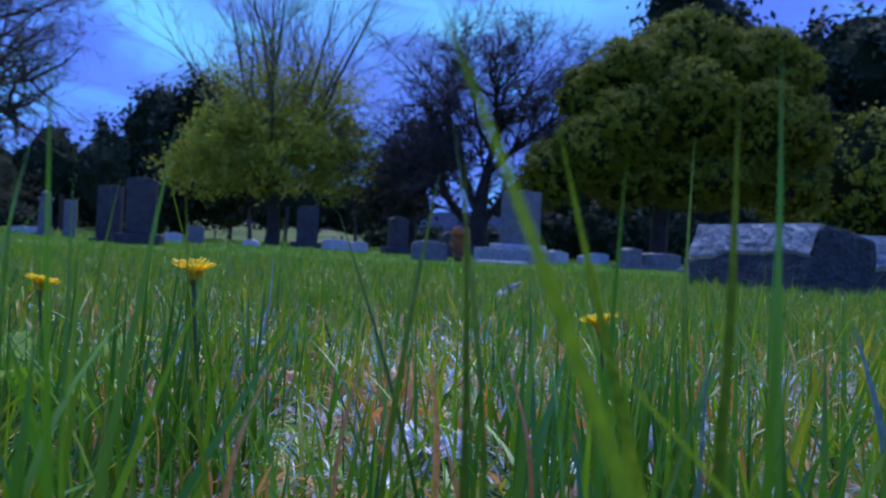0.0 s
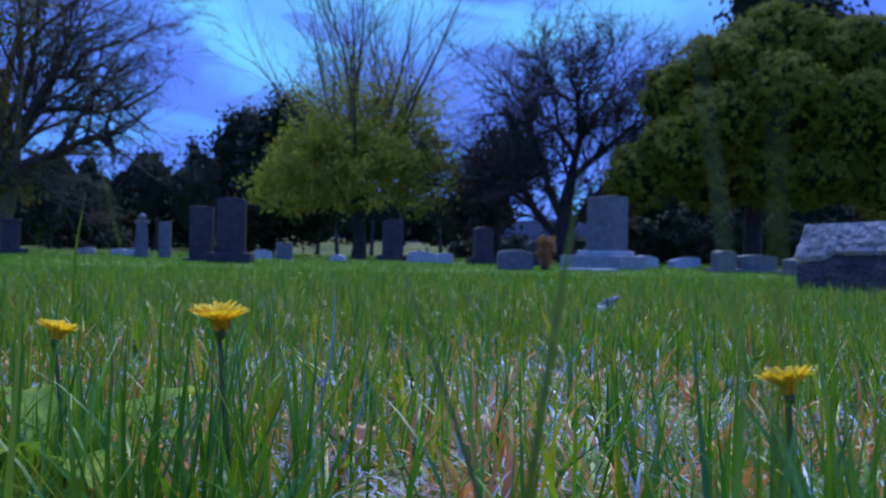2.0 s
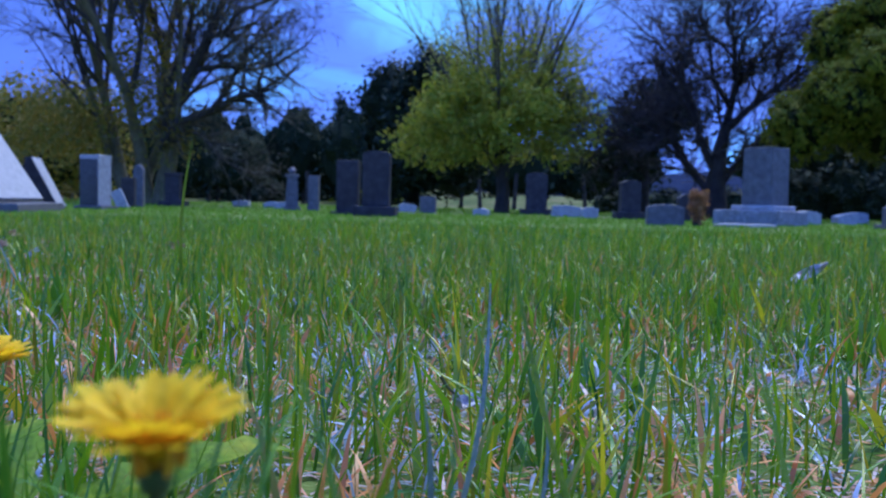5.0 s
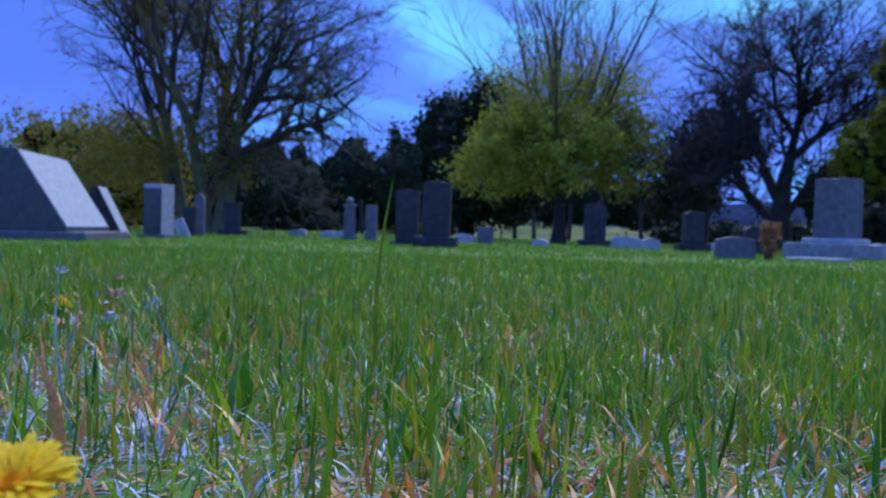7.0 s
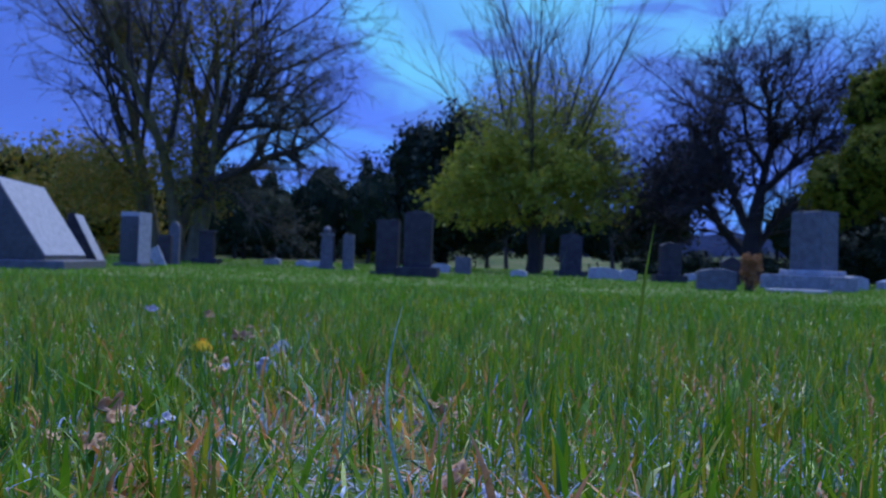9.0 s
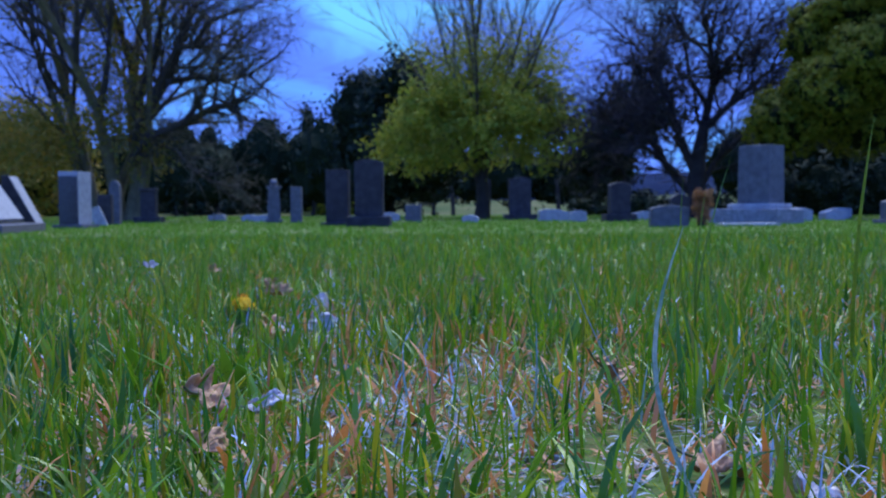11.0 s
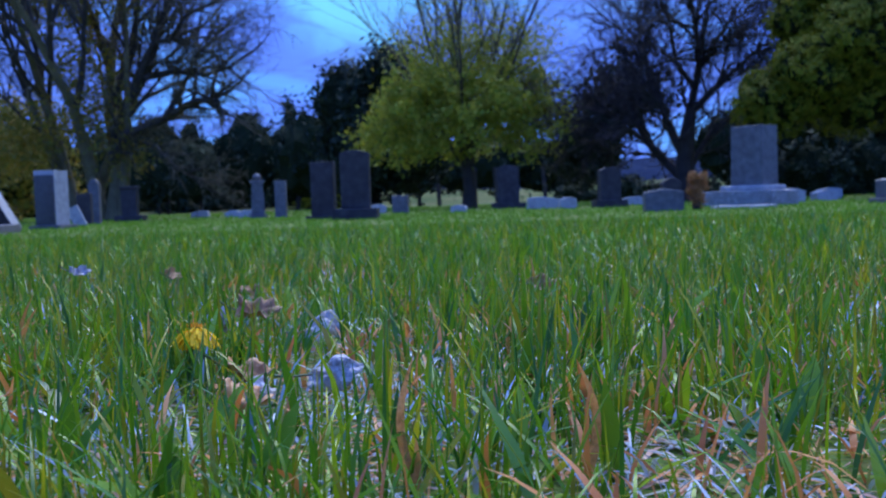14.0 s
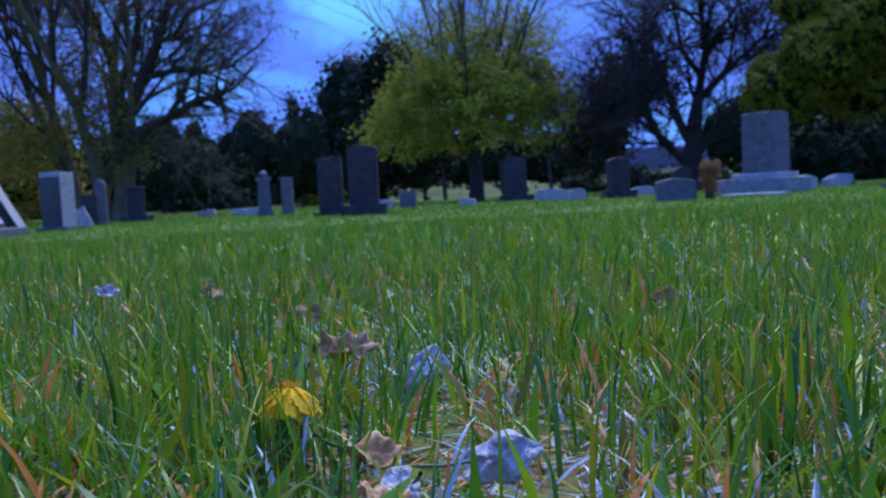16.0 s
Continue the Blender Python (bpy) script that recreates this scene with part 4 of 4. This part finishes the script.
blades("grass", 180000, (-2.5, 1.4, -0.3, 2.6), (0.04, 0.082), (0.0009, 0.0023), 1, M_GRASS, 5, label="green lawn grass in loose tufts", tall=(-0.05, 0.36, 0.5, 1.45), patch=0.38)
blades("tall_grass", 900, (-0.5, 0.5, 0.10, 0.50), (0.085, 0.135), (0.0012, 0.0026), 7, M_GRASS, 7, label="scattered tall green blades above the lawn", clear=0.09)
blades("tall_tuft", 170, (-0.17, 0.16, 0.12, 0.22), (0.125, 0.160), (0.0016, 0.0030), 17, M_GRASS_DEEP, 8, lie=-0.22, label="tall green blades standing well above the lawn", clear=0.05)
blades("dense_tuft", 260, (-0.24, 0.20, 0.17, 0.32), (0.085, 0.118), (0.0015, 0.0032), 18, M_GRASS_DEEP, 7, lie=-0.12, label="dense dark green blades of grass", clear=0.04)
blades("grass_mid", 150000, (-5.5, 3.8, -2.5, 6.2), (0.04, 0.075), (0.003, 0.006), 2, M_GRASS, 2, label="green lawn grass further off", patch=0.1)
blades("grass_far", 110000, (-17, 9, 1.0, 20), (0.04, 0.07), (0.008, 0.016), 3, M_GRASS_FAR, 2, label="far green lawn in front of the graves", clear=0)
blades("grass_distant", 40000, (-34, 20, 19, 48), (0.05, 0.10), (0.02, 0.04), 4, M_GRASS_FAR, 2, label="distant rough grass among the graves", clear=0)
blades("dead_grass", 115000, (-2.2, 1.2, -0.15, 2.2), (0.02, 0.045), (0.001, 0.0028), 5, M_STRAW, 3, lie=1.0, label="dead orange and tan straw under the grass", clear=0.03)
blades("dry_blades", 16000, (-2.2, 1.2, -0.05, 2.4), (0.025, 0.058), (0.0014, 0.0042), 6, M_ORANGE, 4, lie=0.15, label="dry orange blades standing in the grass")
blades("tangled_grass", 36000, (-2.0, 1.0, -0.05, 2.2), (0.03, 0.075), (0.0007, 0.0018), 9, M_GRASS, 4, lie=0.55, label="thin green blades lying crosswise in the grass")
blades("bleached_grass", 23000, (-2.0, 1.0, -0.05, 2.4), (0.018, 0.05), (0.0008, 0.0028), 8, M_BLEACH_GLINT, 4, lie=0.35, label="bleached pale blades among the green grass, blue sky glints in their colour")


# tufts that stand round the dandelion stems
for k, (fx, fy, n, top) in enumerate(((-0.102, 0.394, 140, 0.080), (0.082, 0.381, 110, 0.068), (-0.217, 0.497, 80, 0.066), (-0.406, 0.594, 110, 0.07), (-1.075, 1.372, 70, 0.045))):
    blades("grass_tuft", n, (fx - 0.035, fx + 0.035, fy - 0.05, fy + 0.02), (top * 1.12, top * 1.5), (0.0011, 0.0026), 31 + k, M_GRASS_DEEP, 6, lie=-0.1, label="tuft of green grass round a dandelion stem", clear=0.02)
# tall single blades close to the path
def hero(bx, by, tx, ty, tz, width, material=None, label="tall single green blade of grass"):
    """One tall grass blade from its root to its tip, folded along its middle."""
    root, tip = Vector((bx, by, ground_z(bx, by))), Vector((tx, ty, tz))
    d = tip - root
    turn = math.sin(bx * 90) * 1.1
    across = Vector((math.cos(turn), math.sin(turn), 0))
    bow = Vector((math.sin(bx * 50), math.cos(by * 40), 0)) * d.length * (0.05 if material is None else 0.13)
    verts, faces = [], []
    n = 9
    for i in range(n + 1):
        f = i / n
        c = root + d * f + bow * math.sin(math.pi * f)
        w = width * 0.5 * (1 - max(0, (f - 0.35) / 0.65) ** 2.2) + 0.0001
        fold = Vector((0, 1, 0)) * w * 0.4
        verts += [c - across * w + fold, c, c + across * w + fold]
        if i:
            a = 3 * (i - 1)
            faces += [(a, a + 1, a + 4, a + 3), (a + 1, a + 2, a + 5, a + 4)]
    me = mesh_from("grass_blade", [v - root for v in verts], faces, material or M_BLADE, True)
    ob = new("grass_blade", me)
    ob.location = root
    tagged(ob, label, "grass blade", "tall blades")


hero(0.050, 0.082, 0.004, 0.083, 0.135, 0.0039)
hero(0.017, 0.157, 0.008, 0.158, 0.132, 0.0027)
hero(-0.025, 0.188, -0.049, 0.188, 0.119, 0.0027)
hero(-0.092, 0.218, -0.085, 0.219, 0.117, 0.0026)
hero(0.078, 0.216, 0.070, 0.217, 0.141, 0.0021)
hero(0.046, 0.137, 0.053, 0.137, 0.136, 0.0024)
hero(0.061, 0.137, 0.024, 0.137, 0.131, 0.0025)
hero(0.124, 0.126, 0.025, 0.127, 0.102, 0.0030)
hero(-0.014, 0.248, -0.075, 0.249, 0.138, 0.0016)
hero(-0.007, 0.217, 0.006, 0.218, 0.128, 0.0020)
hero(-0.012, 0.248, -0.038, 0.248, 0.116, 0.0019)
hero(0.013, 0.247, -0.022, 0.248, 0.118, 0.0019)
hero(0.022, 0.147, 0.054, 0.147, 0.095, 0.0029)
hero(-0.940, 1.012, -0.926, 1.013, 0.121, 0.0027)
hero(-0.375, 0.634, -0.358, 0.642, 0.112, 0.0065)
hero(-0.649, 1.210, -0.621, 1.226, 0.163, 0.0023)
hero(-0.644, 1.211, -0.639, 1.221, 0.140, 0.0029)
hero(-0.644, 1.262, -0.652, 1.270, 0.149, 0.0023)
hero(-0.553, 1.155, -0.542, 1.155, 0.185, 0.0032)
hero(-0.050, 0.512, -0.083, 0.510, 0.111, 0.0023)
hero(0.010, 0.149, 0.010, 0.148, 0.125, 0.0022)
hero(-0.013, 0.248, -0.011, 0.248, 0.083, 0.0027, M_DRYBLADE, "dry orange blade standing in the grass")
hero(0.025, 0.247, 0.027, 0.247, 0.082, 0.0024, M_DRYBLADE, "dry orange blade standing in the grass")
hero(-0.030, 0.218, -0.034, 0.218, 0.078, 0.0022, M_DRYBLADE, "dry orange blade standing in the grass")
hero(0.007, 0.277, 0.007, 0.278, 0.074, 0.0030, M_DRYBLADE, "dry orange blade standing in the grass")
hero(-0.088, 0.279, -0.090, 0.279, 0.074, 0.0025, M_DRYBLADE, "dry orange blade standing in the grass")
hero(-0.781, 1.006, -0.786, 1.007, 0.059, 0.0029, M_DRYBLADE, "dry orange blade standing in the grass")
hero(-0.987, 1.102, -0.986, 1.104, 0.056, 0.0027, M_DRYBLADE, "dry orange blade standing in the grass")
hero(-0.844, 1.228, -0.846, 1.230, 0.048, 0.0043, M_DRYBLADE, "dry orange blade standing in the grass")
hero(-0.697, 1.254, -0.702, 1.255, 0.046, 0.0039, M_DRYBLADE, "dry orange blade standing in the grass")
hero(-0.903, 1.207, -0.905, 1.208, 0.053, 0.0032, M_DRYBLADE, "dry orange blade standing in the grass")
hero(-0.863, 1.437, -0.863, 1.439, 0.040, 0.0043, M_DRYBLADE, "dry orange blade standing in the grass")
hero(-0.857, 1.388, -0.853, 1.390, 0.040, 0.0034, M_DRYBLADE, "dry orange blade standing in the grass")
hero(-0.084, 0.558, -0.091, 0.557, 0.043, 0.0044, M_DRYBLADE, "dry orange blade standing in the grass")
hero(-0.604, 0.829, -0.612, 0.826, 0.068, 0.0055, M_DRYBLADE, "dry orange blade standing in the grass")
hero(-0.747, 1.002, -0.742, 1.005, 0.067, 0.0018, M_SKYSHEEN_BLADE, "single blade of grass, sky sheen put into its blue-green colour")
hero(-0.682, 1.074, -0.728, 1.070, 0.088, 0.0015, M_SKYSHEEN_BLADE, "single blade of grass, sky sheen put into its blue-green colour")
hero(-0.806, 1.031, -0.820, 1.031, 0.046, 0.0014, M_SKYSHEEN_BLADE, "single blade of grass, sky sheen put into its blue-green colour")
hero(-0.112, 0.523, -0.091, 0.529, 0.099, 0.0015, M_SKYSHEEN_BLADE, "single blade of grass, sky sheen put into its blue-green colour")
hero(-0.096, 0.531, -0.077, 0.536, 0.073, 0.0017, M_SKYSHEEN_BLADE, "single blade of grass, sky sheen put into its blue-green colour")
hero(-0.112, 0.495, -0.100, 0.500, 0.074, 0.0019, M_SKYSHEEN_BLADE, "single blade of grass, sky sheen put into its blue-green colour")
hero(0.052, 0.167, 0.060, 0.167, 0.093, 0.0017, M_SKYSHEEN_BLADE, "single blade of grass, sky sheen put into its blue-green colour")
hero(0.133, 0.246, 0.127, 0.246, 0.094, 0.0025, M_SKYSHEEN_BLADE, "single blade of grass, sky sheen put into its blue-green colour")
hero(-0.688, 1.053, -0.684, 1.054, 0.040, 0.0019, M_SKYSHEEN_BLADE, "single blade of grass, sky sheen put into its blue-green colour")
hero(-0.665, 0.915, -0.674, 0.912, 0.119, 0.0019, M_SKYSHEEN_BLADE, "single blade of grass, sky sheen put into its blue-green colour")
hero(-0.966, 1.192, -0.966, 1.193, 0.043, 0.0019, M_SKYSHEEN_BLADE, "single blade of grass, sky sheen put into its blue-green colour")


def petal_mesh(length, width):
    verts, faces = [], []
    n = 5
    for i in range(n + 1):
        f = i / n
        w = width * 0.5 * (0.45 + 0.55 * math.sin(math.pi * min(1.0, f * 0.62 + 0.1)))
        z = 0.16 * length * math.sin(f * 2.4)
        end = 0.0 if i < n else 0.06 * length
        verts += [(f * length, -w, z), (f * length + end, 0, z - w * 0.25), (f * length, w, z)]
        if i:
            a = 3 * (i - 1)
            faces += [(a, a + 3, a + 4, a + 1), (a + 1, a + 4, a + 5, a + 2)]
    return mesh_from("petal", verts, faces, M_PETAL, True)


def toothed_leaf(length, width, n=12):
    """A dandelion leaf with blunt teeth and a raised rib."""
    verts, faces = [], []
    for i in range(n + 1):
        f = i / n
        w = width * 0.5 * (0.2 + 0.8 * math.sin(math.pi * f ** 1.3) ** 0.8) * (0.72 if i % 2 else 1.1) * (0 if i == n else 1)
        z = length * (0.42 * math.sin(f * 1.9) - 0.05 * f)
        verts += [(f * length, -w, z + w * 0.3), (f * length, 0, z), (f * length, w, z + w * 0.3)]
        if i:
            a = 3 * (i - 1)
            faces += [(a, a + 1, a + 4, a + 3), (a + 1, a + 2, a + 5, a + 4)]
    return mesh_from("leaf", verts, faces, M_ROSETTE, True)


def dandelion(x, y, z, diameter, tilt=0.0, turn=0.0, opening=12, rosette=0, label="yellow dandelion in bloom among the grass"):
    """stem, green cup, two rings of petals, a tuft of florets and, where they show, root leaves."""
    t = thing("dandelion", x, y, label, "flower", group="dandelions")
    g = ground_z(x, y)
    top = Vector((0, 0, z - g))
    child("stem", tubes_mesh("stem", [([Vector((0.004, 0.006, -0.005)), Vector((0.003, 0.002, top.z * 0.5)), top - Vector((0, 0, 0.004))], [0.0011, 0.0010, 0.0009])], 8, M_STEM), t)
    head = pose(0, 0, top.z) @ pose(0, 0, 0, tilt, 0, turn)
    r = diameter / 2
    bm = bmesh.new()
    prof = [(0.07, -0.32), (0.13, -0.26), (0.17, -0.12), (0.16, 0.0)]
    rings = [[bm.verts.new((r * q * math.cos(a * math.pi / 5), r * q * math.sin(a * math.pi / 5), r * zz)) for a in range(10)] for q, zz in prof]
    for a, b in zip(rings, rings[1:]):
        for i in range(10):
            bm.faces.new((a[i], a[(i + 1) % 10], b[(i + 1) % 10], b[i]))
    cup = part("flower_head", bm, M_STEM, t, "brown-green bracts under the petals", head, True)
    me = petal_mesh(r, r * 0.155)
    rng = random.Random(int(x * 1000))
    for ring, count, lift, sc in ((0, 36, opening, 1.0), (1, 32, opening + 6, 0.95), (2, 24, opening + 13, 0.82), (3, 16, opening + 24, 0.6)):
        for k in range(count):
            m = pose(0, 0, 0, 0, 0, 360 * k / count + ring * 7 + rng.uniform(-5, 5)) @ pose(0, 0, 0, rng.uniform(-14, 14), -lift + rng.uniform(-7, 7), 0)
            s = sc * rng.uniform(0.86, 1.08)
            child("petal", me, cup, m @ Matrix.Diagonal((s, s, s, 1)))
    tuft = []
    for k in range(30):
        a, q = rng.uniform(0, 6.28), rng.uniform(0, 0.3) * r
        p = Vector((math.cos(a) * q, math.sin(a) * q, 0))
        tuft.append(([p, p * 1.25 + Vector((0, 0, r * rng.uniform(0.3, 0.5) * (1.0 if opening > 0 else 0.35)))], [r * 0.035, r * 0.02]))
    child("floret_tuft", tubes_mesh("floret_tuft", tuft, 4, M_FLORET), cup, None, "orange-yellow inner florets")
    if rosette:
        lm = toothed_leaf(0.105, 0.028)
        for k in range(rosette):
            child("root_leaf", lm, t, pose(0, 0, 0.004, 0, rng.uniform(-12, 8), 360 * k / rosette + rng.uniform(-20, 20)) @ Matrix.Diagonal((rng.uniform(0.7, 1.1),) * 3 + (1,)), "broad toothed green leaf")
    return t


dandelion(-0.102, 0.394, 0.0895, 0.0235, tilt=8, turn=12, opening=28, label="open yellow dandelion on a brown stem")
dandelion(0.082, 0.381, 0.076, 0.021, tilt=-10, turn=70, opening=34)
dandelion(-0.217, 0.497, 0.073, 0.024, tilt=12, turn=120, opening=30, rosette=9)
dandelion(-0.406, 0.594, 0.084, 0.026, tilt=18, turn=40, opening=16)
dandelion(-1.075, 1.372, 0.040, 0.034, tilt=-10, turn=10, opening=-52, label="yellow dandelion with drooping petals low in the grass")


def dry_leaf(x, y, z, size, rz, rx, ry, curl, material, label, lobes=5, depth=0.22, aspect=0.62):
    """A curled fallen leaf with pointed lobes, ribs and a stalk."""
    t = thing("fallen_leaf", x, y, label, "leaf", z=z, rz=rz, rx=rx, ry=ry, group="fallen leaves")
    rng = random.Random(int(x * 999 + y * 77))
    n, rings = 40, 5
    verts, faces = [(0, 0, 0)], []
    for k in range(1, rings + 1):
        for i in range(n):
            a = 2 * math.pi * i / n
            lob = 1 - depth + depth * abs(math.cos(a * lobes / 2)) ** 1.6
            r = size * 0.5 * k / rings * (1 + (lob - 1) * (k / rings))
            u, v = r * math.cos(a), r * math.sin(a) * aspect
            zz = curl * (u * u * 0.6 + v * v * 1.6) / size + (0.42 - depth * 0.5) * size * noise.noise((u / size * 2.6 + x * 9, v / size * 2.6, y * 5)) + 0.16 * size * noise.noise((u / size * 9 + x * 9, v / size * 9, y * 5))
            verts.append((u, v, zz + 0.02 * size * math.cos(a * lobes) * k / rings))
    for i in range(n):
        faces.append((0, 1 + i, 1 + (i + 1) % n))
    for k in range(rings - 1):
        b = 1 + k * n
        for i in range(n):
            faces.append((b + i, b + n + i, b + n + (i + 1) % n, b + (i + 1) % n))
    bl = child("blade", mesh_from("blade", verts, faces, material, True), t)
    so = bl.modifiers.new("thickness", "SOLIDIFY")
    so.thickness = 0.0004
    child("stalk", tubes_mesh("stalk", [([Vector((-size * 0.3, 0, 0.001)), Vector((-size * 0.6, 0.01 * size, 0.004)), Vector((-size * 0.85, 0.05 * size, 0.008))], [0.0007, 0.0007, 0.0009])], 5, M_STEM), t)


TAN, PALE, RED = "curled tan autumn leaf lying in the grass", "curled silvery dry leaf lying in the grass", "crumpled red-brown leaf caught in the grass"
dry_leaf(-0.925, 1.000, 0.024, 0.034, 80, 62, 8, 0.5, M_DRYLEAF, "tan maple leaf standing up in the grass", depth=0.45, aspect=0.9)
dry_leaf(-0.895, 1.012, 0.016, 0.027, 20, 35, -10, 0.9, M_PALELEAF, PALE)
dry_leaf(-0.706, 1.120, 0.022, 0.034, 50, 40, 20, 1.1, M_DRYLEAF, RED)
dry_leaf(-1.089, 1.495, 0.030, 0.036, 15, 30, 12, 1.6, M_DRYLEAF, RED)
dry_leaf(-1.115, 1.490, 0.018, 0.036, 130, 20, 30, 1.2, M_PALELEAF, PALE)
dry_leaf(-1.049, 1.524, 0.020, 0.044, 60, 15, -15, -1.6, M_PALELEAF, PALE)
dry_leaf(-1.008, 1.318, 0.018, 0.030, 95, 55, 10, -1.4, M_PALELEAF, PALE)
dry_leaf(-0.980, 1.335, 0.022, 0.034, 10, 62, -12, -1.4, M_PALELEAF, PALE)
dry_leaf(-1.035, 1.350, 0.018, 0.030, 40, 30, 12, 1.2, M_DRYLEAF, RED)
dry_leaf(-1.010, 1.285, 0.016, 0.036, 140, 25, -8, 1.0, M_DRYLEAF, TAN)
dry_leaf(-0.884, 0.918, 0.020, 0.024, 60, 58, 12, 0.8, M_DRYLEAF, TAN)
dry_leaf(-0.930, 0.935, 0.014, 0.024, 160, 40, 0, 1.0, M_DRYLEAF, TAN)
dry_leaf(-0.654, 0.971, 0.008, 0.036, 30, 12, 8, 0.6, M_DRYLEAF, TAN)
dry_leaf(-0.620, 0.930, 0.008, 0.032, 100, 10, -8, 0.6, M_PALELEAF, PALE)
dry_leaf(-0.089, 0.565, 0.014, 0.036, 70, 30, 10, 0.9, M_DRYLEAF, TAN)
dry_leaf(-0.137, 0.722, 0.022, 0.022, 20, 30, 20, 1.4, M_PALELEAF, PALE)
dry_leaf(0.060, 0.330, 0.010, 0.040, 20, 14, 6, 0.5, M_DRYLEAF, TAN)
dry_leaf(0.010, 0.420, 0.012, 0.045, 120, 14, -8, 0.5, M_PALELEAF, PALE)
dry_leaf(0.148, 1.600, 0.035, 0.060, 25, 70, -25, 0.5, M_PALELEAF, PALE, depth=0.1, aspect=0.25)
dry_leaf(-1.200, 1.748, 0.020, 0.032, 10, 40, 0, 1.0, M_DRYLEAF, RED)
dry_leaf(-1.388, 1.728, 0.046, 0.024, 30, 50, 10, 1.0, M_PALELEAF, PALE)
dry_leaf(-1.321, 1.800, 0.036, 0.030, 80, 50, 0, 1.0, M_DRYLEAF, RED)
dry_leaf(-0.898, 1.709, 0.030, 0.030, 40, 60, 0, 0.8, M_DRYLEAF, TAN)
